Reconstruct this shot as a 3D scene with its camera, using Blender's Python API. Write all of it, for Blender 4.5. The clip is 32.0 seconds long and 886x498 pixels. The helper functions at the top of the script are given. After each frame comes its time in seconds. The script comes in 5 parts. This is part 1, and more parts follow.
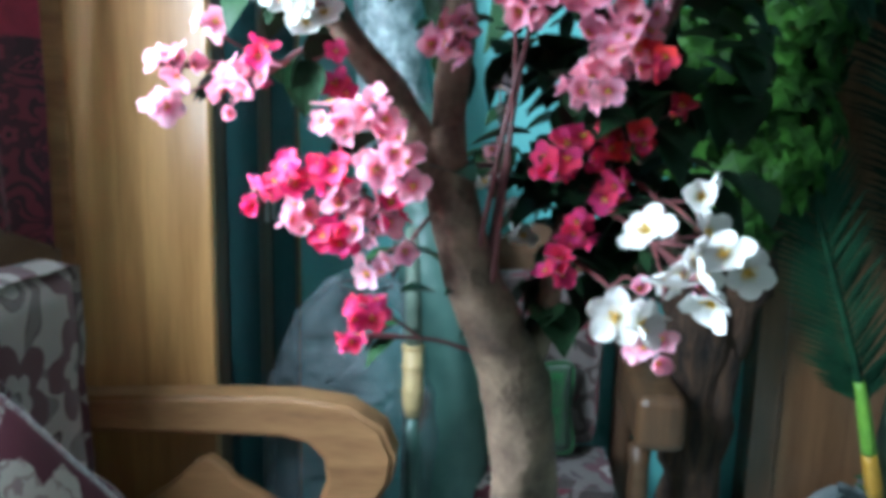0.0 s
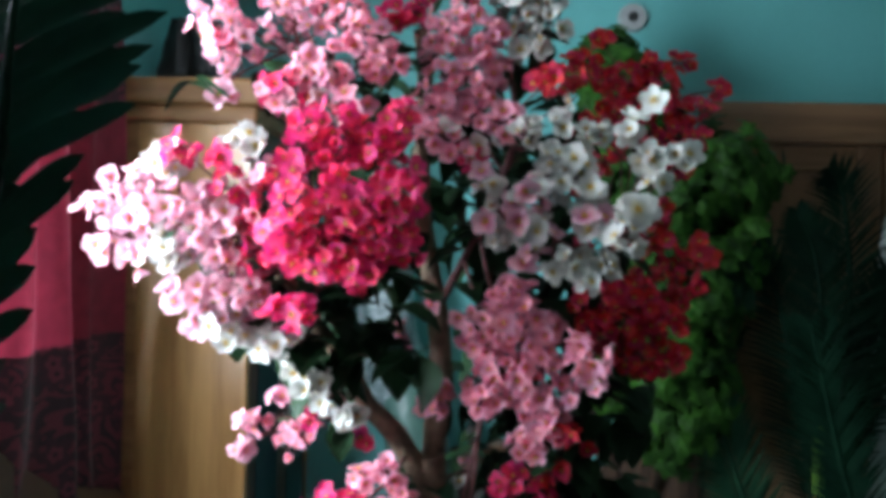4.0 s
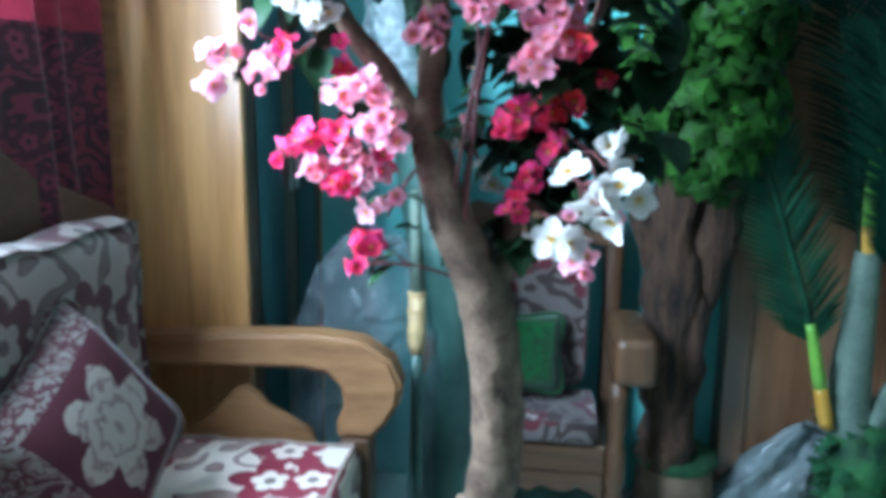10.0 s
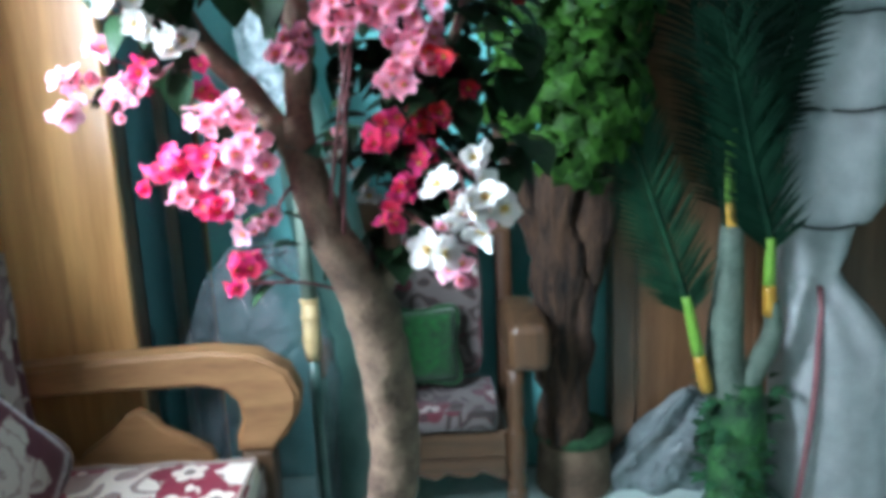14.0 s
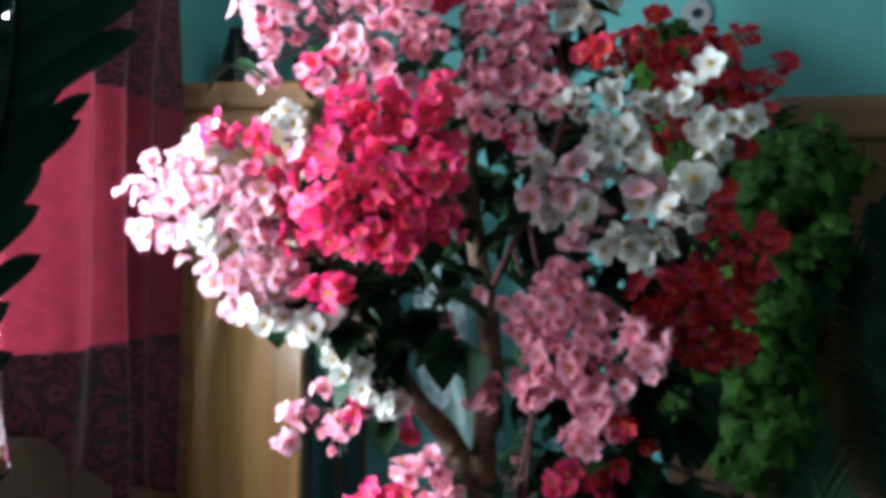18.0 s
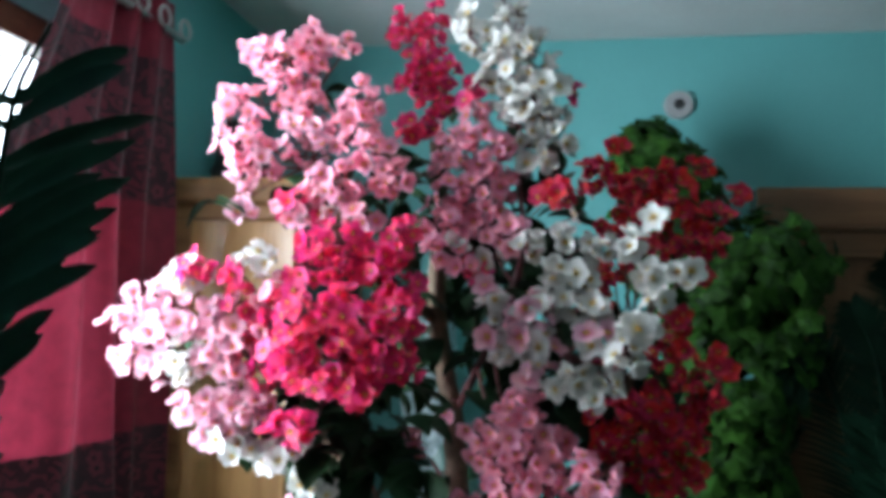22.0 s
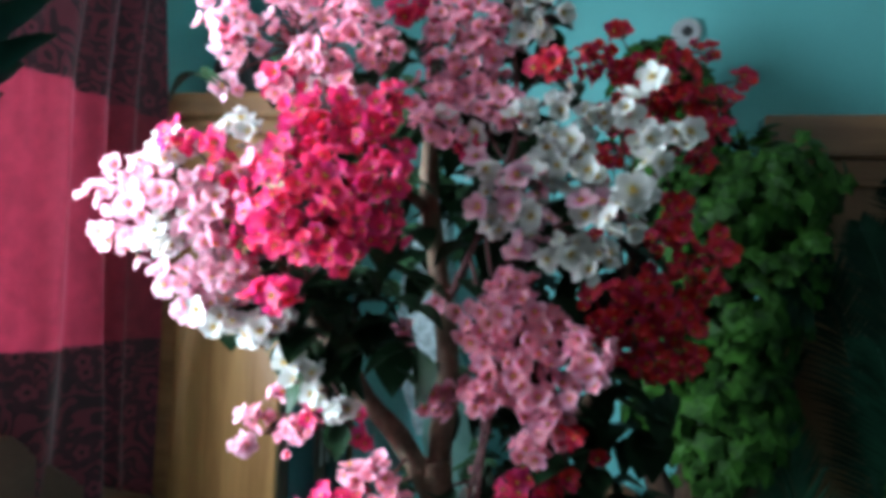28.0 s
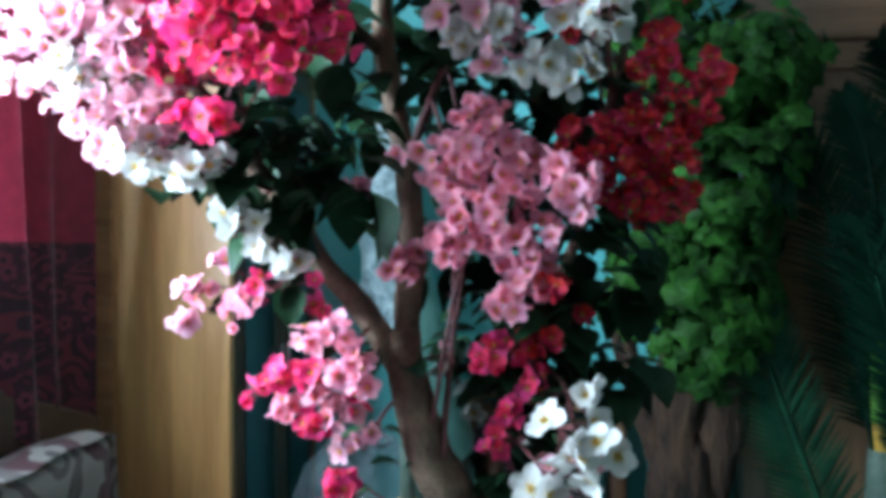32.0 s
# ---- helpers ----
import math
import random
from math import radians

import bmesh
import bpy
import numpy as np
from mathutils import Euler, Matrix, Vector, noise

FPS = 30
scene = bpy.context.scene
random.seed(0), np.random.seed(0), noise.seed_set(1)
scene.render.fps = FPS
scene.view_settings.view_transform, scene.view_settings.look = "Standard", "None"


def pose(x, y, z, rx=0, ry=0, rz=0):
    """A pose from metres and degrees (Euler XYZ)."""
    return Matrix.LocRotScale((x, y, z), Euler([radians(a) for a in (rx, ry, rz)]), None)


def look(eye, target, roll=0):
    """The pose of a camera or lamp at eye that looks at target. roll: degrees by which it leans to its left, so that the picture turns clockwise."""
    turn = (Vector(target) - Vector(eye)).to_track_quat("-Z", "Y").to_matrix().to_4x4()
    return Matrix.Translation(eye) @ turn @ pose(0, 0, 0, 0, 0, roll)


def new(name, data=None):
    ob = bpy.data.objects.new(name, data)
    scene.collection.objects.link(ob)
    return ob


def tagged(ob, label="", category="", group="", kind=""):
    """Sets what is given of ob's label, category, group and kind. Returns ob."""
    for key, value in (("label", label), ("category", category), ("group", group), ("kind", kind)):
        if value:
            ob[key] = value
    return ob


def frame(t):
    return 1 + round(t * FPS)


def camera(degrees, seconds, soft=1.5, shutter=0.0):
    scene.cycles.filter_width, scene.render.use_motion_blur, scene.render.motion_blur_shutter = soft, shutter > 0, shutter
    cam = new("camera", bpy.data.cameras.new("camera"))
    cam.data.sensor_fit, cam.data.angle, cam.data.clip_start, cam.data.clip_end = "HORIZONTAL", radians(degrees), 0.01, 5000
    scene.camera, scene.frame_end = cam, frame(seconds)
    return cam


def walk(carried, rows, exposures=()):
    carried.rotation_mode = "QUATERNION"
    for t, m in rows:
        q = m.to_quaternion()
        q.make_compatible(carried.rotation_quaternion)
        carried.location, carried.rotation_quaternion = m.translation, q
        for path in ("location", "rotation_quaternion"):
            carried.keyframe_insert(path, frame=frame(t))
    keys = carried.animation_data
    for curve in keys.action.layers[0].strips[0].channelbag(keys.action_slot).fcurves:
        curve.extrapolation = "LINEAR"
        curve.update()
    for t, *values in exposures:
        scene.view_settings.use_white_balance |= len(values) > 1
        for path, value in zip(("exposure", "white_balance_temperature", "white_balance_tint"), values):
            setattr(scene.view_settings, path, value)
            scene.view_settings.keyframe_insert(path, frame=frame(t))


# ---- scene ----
cam = camera(60.4, 32.0, soft=5.0)
PATH = [
    (0, (0.125, 0.547, 1.19), (-0.038, 2.512, 0.849), 1.4),
    (0.5, (0.179, 0.409, 1.292), (0.04, 2.351, 0.834), 0.4),
    (1, (0.244, 0.319, 1.333), (0.065, 2.288, 1.028), -1.5),
    (1.5, (0.255, 0.278, 1.359), (0.041, 2.247, 1.083), -3.0),
    (2, (0.243, 0.249, 1.381), (0.092, 2.237, 1.225), -3.1),
    (2.5, (0.204, 0.2, 1.391), (0.092, 2.195, 1.312), -1.8),
    (3, (0.174, 0.184, 1.464), (0.1, 2.183, 1.455), -0.6),
    (3.5, (0.142, 0.172, 1.513), (0.038, 2.169, 1.494), 0.8),
    (5.5, (0.151, 0.164, 1.533), (-0.015, 2.157, 1.508), 2.6),
    (6, (0.123, 0.151, 1.534), (-0.142, 2.132, 1.461), 2.8),
    (6.5, (0.121, 0.161, 1.491), (-0.157, 2.14, 1.398), 1.6),
    (7, (0.143, 0.16, 1.434), (-0.316, 2.101, 1.285), 0.7),
    (7.5, (0.149, 0.187, 1.39), (-0.271, 2.138, 1.25), 1.9),
    (8, (0.164, 0.218, 1.37), (-0.15, 2.186, 1.204), 1.5),
    (8.5, (0.193, 0.225, 1.311), (-0.136, 2.188, 1.116), 1.8),
    (9, (0.188, 0.255, 1.279), (-0.049, 2.226, 1.032), 1.3),
    (9.5, (0.197, 0.269, 1.232), (-0.019, 2.244, 1.001), 0.7),
    (10, (0.205, 0.305, 1.176), (-0.021, 2.256, 0.796), 0.6),
    (10.5, (0.202, 0.302, 1.141), (-0.09, 2.17, 0.488), -0.3),
    (11, (0.209, 0.304, 1.105), (-0.024, 2.162, 0.404), 0.0),
    (11.5, (0.213, 0.308, 1.079), (-0.027, 2.126, 0.28), -0.4),
    (12, (0.216, 0.312, 1.071), (0.021, 2.112, 0.222), -0.4),
    (12.5, (0.218, 0.308, 1.08), (0.048, 2.133, 0.279), -0.7),
    (13, (0.222, 0.31, 1.099), (0.122, 2.166, 0.363), -1.5),
    (13.5, (0.22, 0.301, 1.134), (0.199, 2.217, 0.563), -2.6),
    (14, (0.239, 0.296, 1.216), (0.267, 2.251, 0.792), -2.3),
    (14.5, (0.221, 0.261, 1.227), (0.271, 2.248, 0.999), -2.3),
    (16.5, (0.147, 0.231, 1.385), (0.023, 2.226, 1.322), -1.5),
    (17, (0.154, 0.234, 1.428), (0.03, 2.228, 1.356), -0.9),
    (17.5, (0.133, 0.213, 1.445), (0.027, 2.21, 1.444), -1.0),
    (18, (0.176, 0.217, 1.462), (-0.14, 2.191, 1.51), 1.1),
    (18.5, (0.199, 0.232, 1.502), (-0.052, 2.216, 1.548), 2.4),
    (19, (0.224, 0.228, 1.536), (-0.022, 2.212, 1.58), 0.9),
    (19.5, (0.218, 0.205, 1.547), (-0.126, 2.174, 1.609), 0.2),
    (20, (0.21, 0.207, 1.563), (-0.166, 2.165, 1.718), 0.8),
    (20.5, (0.213, 0.22, 1.561), (-0.188, 2.179, 1.615), 3.8),
    (21, (0.228, 0.212, 1.567), (-0.09, 2.183, 1.689), 2.9),
    (21.5, (0.24, 0.196, 1.573), (-0.171, 2.148, 1.713), 1.4),
    (22, (0.247, 0.167, 1.593), (-0.096, 2.132, 1.739), 1.7),
    (22.5, (0.246, 0.165, 1.593), (-0.035, 2.14, 1.739), 2.7),
    (23, (0.253, 0.181, 1.614), (-0.166, 2.132, 1.744), 1.6),
    (23.5, (0.253, 0.225, 1.618), (-0.142, 2.183, 1.718), 1.2),
    (24, (0.248, 0.246, 1.603), (-0.173, 2.199, 1.698), 1.2),
    (24.5, (0.244, 0.244, 1.603), (-0.2, 2.191, 1.701), 1.1),
    (25, (0.244, 0.246, 1.603), (-0.197, 2.195, 1.692), 1.1),
    (25.5, (0.249, 0.227, 1.599), (-0.188, 2.175, 1.718), 1.6),
    (26, (0.261, 0.239, 1.534), (-0.176, 2.189, 1.625), 1.2),
    (26.5, (0.272, 0.251, 1.501), (-0.101, 2.213, 1.6), 2.1),
    (28.5, (0.268, 0.212, 1.437), (-0.093, 2.178, 1.513), 2.1),
    (29, (0.277, 0.23, 1.422), (-0.063, 2.2, 1.48), 1.6),
    (29.5, (0.281, 0.238, 1.402), (-0.043, 2.211, 1.458), 1.6),
    (30, (0.28, 0.257, 1.377), (-0.011, 2.234, 1.461), 0.9),
    (30.5, (0.272, 0.266, 1.366), (0.014, 2.247, 1.459), 1.6),
    (31, (0.272, 0.292, 1.328), (0.017, 2.275, 1.396), 1.2),
    (31.5, (0.26, 0.326, 1.329), (0.027, 2.312, 1.343), 1.5),
    (32, (0.249, 0.348, 1.295), (-0.016, 2.33, 1.29), -0.1),
]
EXPOSURES = [(0, 0.95, 5500, 3), (1, 0.95, 5600, 3), (2, 0.4, 5900, 8), (3, 0.18, 6000, 7), (7.5, 0.05, 6000, 12), (8.5, 0.45, 5700, 10), (9.5, 1.15, 5000, 3), (10.5, 1.25, 5100, 2), (11, 1.0, 5700, 5), (12, 0.45, 6200, 5), (13, 1.03, 6100, 6), (14, 1.33, 5700, 8), (16.5, 0.15, 6000, 9), (19, 0.15, 6000, 8), (24, 0.1, 6000, 9), (28.5, 0.28, 5700, 4), (30.5, 0.52, 5400, 0), (32, 0.6, 5300, 0)]
walk(cam, [(t, look(eye, target, roll)) for t, eye, target, roll in PATH], EXPOSURES)

# ---- light ----
world = bpy.data.worlds.new("daylight")
scene.world = world
world.use_nodes = True
wn = world.node_tree.nodes
sky = wn.new("ShaderNodeTexSky")
sky.sky_type = "NISHITA"
sky.sun_disc = False
sky.sun_elevation = radians(38)
sky.sun_rotation = radians(-80)
world.node_tree.links.new(sky.outputs[0], wn["Background"].inputs[0])
wn["Background"].inputs[1].default_value = 0.12

sun = new("sun", bpy.data.lights.new("sun", "SUN"))
sun.data.energy, sun.data.angle, sun.data.color = 1.0, radians(10), (1.0, 0.95, 0.88)
sun.matrix_world = look((-4, 1.2, 4.2), (0, 1.0, 0.8))

window_light = new("window_light", bpy.data.lights.new("window_light", "AREA"))
window_light.data.shape, window_light.data.size, window_light.data.size_y = "RECTANGLE", 0.42, 1.0
window_light.data.energy, window_light.data.color = 37, (0.84, 0.92, 1.0)
window_light.matrix_world = look((-0.685, 1.04, 1.60), (0.59, 1.04, 1.60))
window_light.data.spread = radians(180)

# ---- materials ----


def material(name, colour, rough=0.6, metal=0.0, dark=None, scale=8.0, bump=0.0, grain=60.0, mix=0.5, spec=0.5, sheen=0.0):
    """A plain surface with two scales of variation between colour and dark, and a fine relief."""
    m = bpy.data.materials.new(name)
    m.use_nodes = True
    n, l = m.node_tree.nodes, m.node_tree.links
    b = n["Principled BSDF"]
    b.inputs["Roughness"].default_value, b.inputs["Metallic"].default_value = rough, metal
    b.inputs["Specular IOR Level"].default_value = spec
    b.inputs["Sheen Weight"].default_value = sheen
    dark = dark or tuple(c * 0.7 for c in colour)
    co = n.new("ShaderNodeTexCoord")
    a1, a2 = n.new("ShaderNodeTexNoise"), n.new("ShaderNodeTexNoise")
    a1.inputs["Scale"].default_value, a2.inputs["Scale"].default_value = scale, grain
    a1.inputs["Detail"].default_value = 4
    l.new(co.outputs["Object"], a1.inputs[0]), l.new(co.outputs["Object"], a2.inputs[0])
    add = n.new("ShaderNodeMath")
    add.operation = "MULTIPLY_ADD"
    l.new(a2.outputs[0], add.inputs[0])
    add.inputs[1].default_value = 0.35
    l.new(a1.outputs[0], add.inputs[2])
    ramp = n.new("ShaderNodeValToRGB")
    ramp.color_ramp.elements[0].position, ramp.color_ramp.elements[1].position = 0.68 - mix * 0.4, 0.68 + mix * 0.4
    ramp.color_ramp.elements[0].color, ramp.color_ramp.elements[1].color = (*dark, 1), (*colour, 1)
    l.new(add.outputs[0], ramp.inputs[0])
    l.new(ramp.outputs[0], b.inputs["Base Color"])
    if bump:
        bp = n.new("ShaderNodeBump")
        bp.inputs["Strength"].default_value, bp.inputs["Distance"].default_value = bump, 0.01
        l.new(add.outputs[0], bp.inputs["Height"]), l.new(bp.outputs[0], b.inputs["Normal"])
    return m


def wood(name, light, dark, rough=0.35, stretch=(14, 14, 1.0), coat=0.3):
    """Varnished wood, its grain along the object's z axis unless stretch says otherwise."""
    m = bpy.data.materials.new(name)
    m.use_nodes = True
    n, l = m.node_tree.nodes, m.node_tree.links
    b = n["Principled BSDF"]
    co, mp = n.new("ShaderNodeTexCoord"), n.new("ShaderNodeMapping")
    mp.inputs["Scale"].default_value = stretch
    a1, a2 = n.new("ShaderNodeTexNoise"), n.new("ShaderNodeTexNoise")
    a1.inputs["Scale"].default_value, a1.inputs["Detail"].default_value, a1.inputs["Distortion"].default_value = 1.6, 5, 0.6
    a2.inputs["Scale"].default_value, a2.inputs["Detail"].default_value = 14, 3
    l.new(co.outputs["Object"], mp.inputs[0]), l.new(mp.outputs[0], a1.inputs[0]), l.new(mp.outputs[0], a2.inputs[0])
    add = n.new("ShaderNodeMath")
    add.operation = "MULTIPLY_ADD"
    l.new(a2.outputs[0], add.inputs[0]), l.new(a1.outputs[0], add.inputs[2])
    add.inputs[1].default_value = 0.3
    ramp = n.new("ShaderNodeValToRGB")
    ramp.color_ramp.elements[0].position, ramp.color_ramp.elements[1].position = 0.45, 0.85
    ramp.color_ramp.elements[0].color, ramp.color_ramp.elements[1].color = (*dark, 1), (*light, 1)
    l.new(add.outputs[0], ramp.inputs[0]), l.new(ramp.outputs[0], b.inputs["Base Color"])
    b.inputs["Roughness"].default_value = rough
    b.inputs["Coat Weight"].default_value, b.inputs["Coat Roughness"].default_value = coat, 0.2
    bp = n.new("ShaderNodeBump")
    bp.inputs["Strength"].default_value, bp.inputs["Distance"].default_value = 0.15, 0.003
    l.new(add.outputs[0], bp.inputs["Height"]), l.new(bp.outputs[0], b.inputs["Normal"])
    return m


def maths(n, l, op, a, b=None):
    k = n.new("ShaderNodeMath")
    k.operation = op
    for i, v in enumerate((a, b)):
        if v is None:
            continue
        if isinstance(v, (int, float)):
            k.inputs[i].default_value = v
        else:
            l.new(v, k.inputs[i])
    return k.outputs[0]


def blended(n, l, fac, a, b):
    k = n.new("ShaderNodeMix")
    k.data_type = "RGBA"
    l.new(fac, k.inputs[0])
    for i, v in ((6, a), (7, b)):
        if isinstance(v, tuple):
            k.inputs[i].default_value = (*v, 1)
        else:
            l.new(v, k.inputs[i])
    return k.outputs[2]


def floral(name, ground, taupe, flower, heart, size=6.0, rough=0.85):
    """A woven cover with large five-petalled flowers, pale hearts and curling taupe leaves."""
    m = bpy.data.materials.new(name)
    m.use_nodes = True
    n, l = m.node_tree.nodes, m.node_tree.links
    b = n["Principled BSDF"]
    b.inputs["Roughness"].default_value, b.inputs["Sheen Weight"].default_value = rough, 0.2
    uv = n.new("ShaderNodeUVMap")
    wob = n.new("ShaderNodeTexNoise")
    wob.inputs["Scale"].default_value = 9
    l.new(uv.outputs[0], wob.inputs[0])
    off = n.new("ShaderNodeVectorMath")
    off.operation = "MULTIPLY_ADD"
    l.new(wob.outputs["Color"], off.inputs[0])
    off.inputs[1].default_value = (0.05, 0.05, 0)
    l.new(uv.outputs[0], off.inputs[2])
    # curling leaves
    wv = n.new("ShaderNodeTexNoise")
    wv.inputs["Scale"].default_value, wv.inputs["Distortion"].default_value, wv.inputs["Detail"].default_value = size * 1.3, 1.2, 0.5
    l.new(off.outputs[0], wv.inputs[0])
    band = maths(n, l, "PINGPONG", maths(n, l, "MULTIPLY", wv.outputs[0], 5.0), 0.5)
    leaf = maths(n, l, "LESS_THAN", band, 0.17)
    line = maths(n, l, "LESS_THAN", maths(n, l, "ABSOLUTE", maths(n, l, "SUBTRACT", band, 0.19)), 0.022)
    col = blended(n, l, leaf, ground, taupe)
    col = blended(n, l, line, col, tuple(c * 0.55 for c in flower))
    # flowers
    vo = n.new("ShaderNodeTexVoronoi")
    vo.voronoi_dimensions = "2D"
    vo.inputs["Scale"].default_value, vo.inputs["Randomness"].default_value = size, 0.8
    l.new(uv.outputs[0], vo.inputs["Vector"])
    sub = n.new("ShaderNodeVectorMath")
    sub.operation = "SUBTRACT"
    l.new(uv.outputs[0], sub.inputs[0]), l.new(vo.outputs["Position"], sub.inputs[1])
    sep = n.new("ShaderNodeSeparateXYZ")
    l.new(sub.outputs[0], sep.inputs[0])
    ang = maths(n, l, "ARCTAN2", sep.outputs[1], sep.outputs[0])
    pet = maths(n, l, "ABSOLUTE", maths(n, l, "SINE", maths(n, l, "MULTIPLY", ang, 2.5)))
    rad = maths(n, l, "ADD", maths(n, l, "MULTIPLY", pet, 0.17), 0.22)
    dist = vo.outputs["Distance"]
    fl = maths(n, l, "LESS_THAN", dist, rad)
    col = blended(n, l, fl, col, flower)
    vein = maths(n, l, "MULTIPLY", maths(n, l, "LESS_THAN", dist, maths(n, l, "ADD", maths(n, l, "MULTIPLY", pet, 0.06), 0.12)), 1.0)
    col = blended(n, l, vein, col, heart)
    dot = maths(n, l, "LESS_THAN", dist, 0.055)
    col = blended(n, l, dot, col, tuple(c * 0.6 for c in taupe))
    l.new(col, b.inputs["Base Color"])
    wf = n.new("ShaderNodeTexNoise")
    wf.inputs["Scale"].default_value = 420
    l.new(uv.outputs[0], wf.inputs[0])
    bp = n.new("ShaderNodeBump")
    bp.inputs["Strength"].default_value, bp.inputs["Distance"].default_value = 0.25, 0.002
    l.new(wf.outputs[0], bp.inputs["Height"]), l.new(bp.outputs[0], b.inputs["Normal"])
    return m


def petal_material(name, rim, throat, clear=0.25, deep=0.42):
    """Silk petals: deep colour at the throat fading to the rim, each blossom a little different; they let some light through."""
    m = bpy.data.materials.new(name)
    m.use_nodes = True
    n, l = m.node_tree.nodes, m.node_tree.links
    b = n["Principled BSDF"]
    at = n.new("ShaderNodeAttribute")
    at.attribute_name = "reach"
    info = n.new("ShaderNodeNewGeometry")
    ramp = n.new("ShaderNodeValToRGB")
    ramp.color_ramp.elements[0].position, ramp.color_ramp.elements[1].position = deep * 0.2, deep
    ramp.color_ramp.elements[0].color, ramp.color_ramp.elements[1].color = (*throat, 1), (*rim, 1)
    l.new(at.outputs["Fac"], ramp.inputs[0])
    hsv = n.new("ShaderNodeHueSaturation")
    l.new(maths(n, l, "ADD", maths(n, l, "MULTIPLY", info.outputs["Random Per Island"], 0.25), 0.85), hsv.inputs["Value"])
    l.new(maths(n, l, "ADD", maths(n, l, "MULTIPLY", info.outputs["Random Per Island"], 0.03), 0.485), hsv.inputs["Hue"])
    l.new(ramp.outputs[0], hsv.inputs["Color"])
    l.new(hsv.outputs[0], b.inputs["Base Color"])
    b.inputs["Roughness"].default_value, b.inputs["Sheen Weight"].default_value = 0.7, 0.2
    tr, mix = n.new("ShaderNodeBsdfTranslucent"), n.new("ShaderNodeMixShader")
    l.new(hsv.outputs[0], tr.inputs[0])
    mix.inputs[0].default_value = clear
    out = n["Material Output"]
    l.new(b.outputs[0], mix.inputs[1]), l.new(tr.outputs[0], mix.inputs[2]), l.new(mix.outputs[0], out.inputs[0])
    return m


def cloth_material(name, colour, dark, clear=0.35, scale=30, mix_=0.5):
    m = material(name, colour, 0.85, dark=dark, scale=scale, grain=300, bump=0.2, sheen=0.2, mix=mix_)
    n, l = m.node_tree.nodes, m.node_tree.links
    b = n["Principled BSDF"]
    tr, mix = n.new("ShaderNodeBsdfTranslucent"), n.new("ShaderNodeMixShader")
    l.new(b.inputs["Base Color"].links[0].from_socket, tr.inputs[0])
    mix.inputs[0].default_value = clear
    l.new(b.outputs[0], mix.inputs[1]), l.new(tr.outputs[0], mix.inputs[2]), l.new(mix.outputs[0], n["Material Output"].inputs[0])
    return m


TEAL = material("teal_wall_paint", (0.155, 0.47, 0.45), 0.55, dark=(0.13, 0.41, 0.39), scale=2.0, bump=0.05, grain=120)
WHITEWASH = material("white_ceiling_paint", (0.72, 0.74, 0.72), 0.8, dark=(0.6, 0.62, 0.6), scale=2.5, bump=0.05)
HONEY = wood("honey_varnished_wood", (0.55, 0.31, 0.115), (0.33, 0.165, 0.055), 0.28, coat=0.7)
HONEY_ARM = wood("honey_arm_wood", (0.36, 0.19, 0.075), (0.19, 0.092, 0.034), 0.6, (2.0, 14, 14), 0.0)
BROWN = wood("brown_varnished_wood", (0.135, 0.070, 0.029), (0.055, 0.027, 0.012), 0.5, coat=0.08)
BROWN_ACROSS = wood("brown_rail_wood", (0.135, 0.070, 0.029), (0.055, 0.027, 0.012), 0.5, (1.0, 14, 14))
WARD = wood("wardrobe_wood", (0.22, 0.115, 0.055), (0.12, 0.058, 0.026), 0.3, coat=0.6)
WARD_ACROSS = wood("wardrobe_rail_wood", (0.24, 0.125, 0.06), (0.13, 0.062, 0.028), 0.26, (1.0, 14, 14), coat=0.7)
BACKWOOD = wood("sofa_back_wood", (0.11, 0.066, 0.042), (0.06, 0.034, 0.021), 0.5, (8, 3, 8), 0.1)
DARKWOOD = wood("dark_stained_wood", (0.10, 0.05, 0.022), (0.045, 0.02, 0.01), 0.5, coat=0.05)
BARK = material("smooth_tan_bark", (0.235, 0.158, 0.100), 0.85, dark=(0.085, 0.053, 0.035), scale=24, grain=110, bump=0.9)
PEELED = material("peeled_pale_bark", (0.27, 0.19, 0.125), 0.85, dark=(0.12, 0.078, 0.05), scale=18, grain=90, bump=0.6)
DRIFT = wood("dark_driftwood", (0.090, 0.046, 0.022), (0.007, 0.004, 0.003), 0.9, (26, 26, 5), 0.0)
DRIFT.node_tree.nodes["Bump"].inputs["Strength"].default_value = 1.0
DRIFT.node_tree.nodes["Bump"].inputs["Distance"].default_value = 0.02
CUTWOOD = material("sawn_wood", (0.19, 0.13, 0.08), 0.85, dark=(0.08, 0.05, 0.03), scale=10, bump=0.4)
TERRACOTTA = material("terracotta_plastic", (0.24, 0.090, 0.058), 0.55, dark=(0.14, 0.05, 0.034), scale=6, grain=50, bump=0.1)
MOSS = material("dry_green_moss", (0.16, 0.22, 0.10), 0.95, dark=(0.06, 0.09, 0.035), scale=40, grain=160, bump=1.0)
STEM = material("red_brown_twig", (0.17, 0.05, 0.05), 0.6, dark=(0.09, 0.03, 0.03), scale=30)
LEAF = material("dark_green_leaf", (0.026, 0.065, 0.024), 0.5, dark=(0.010, 0.028, 0.011), scale=25, grain=120, bump=0.2, spec=0.15)
# The near-black second tone paints in the shadows among the bush leaves.
IVY = material("bright_green_leaf", (0.038, 0.112, 0.013), 0.55, dark=(0.003, 0.011, 0.002), scale=11, grain=60, bump=0.2, spec=0.12)
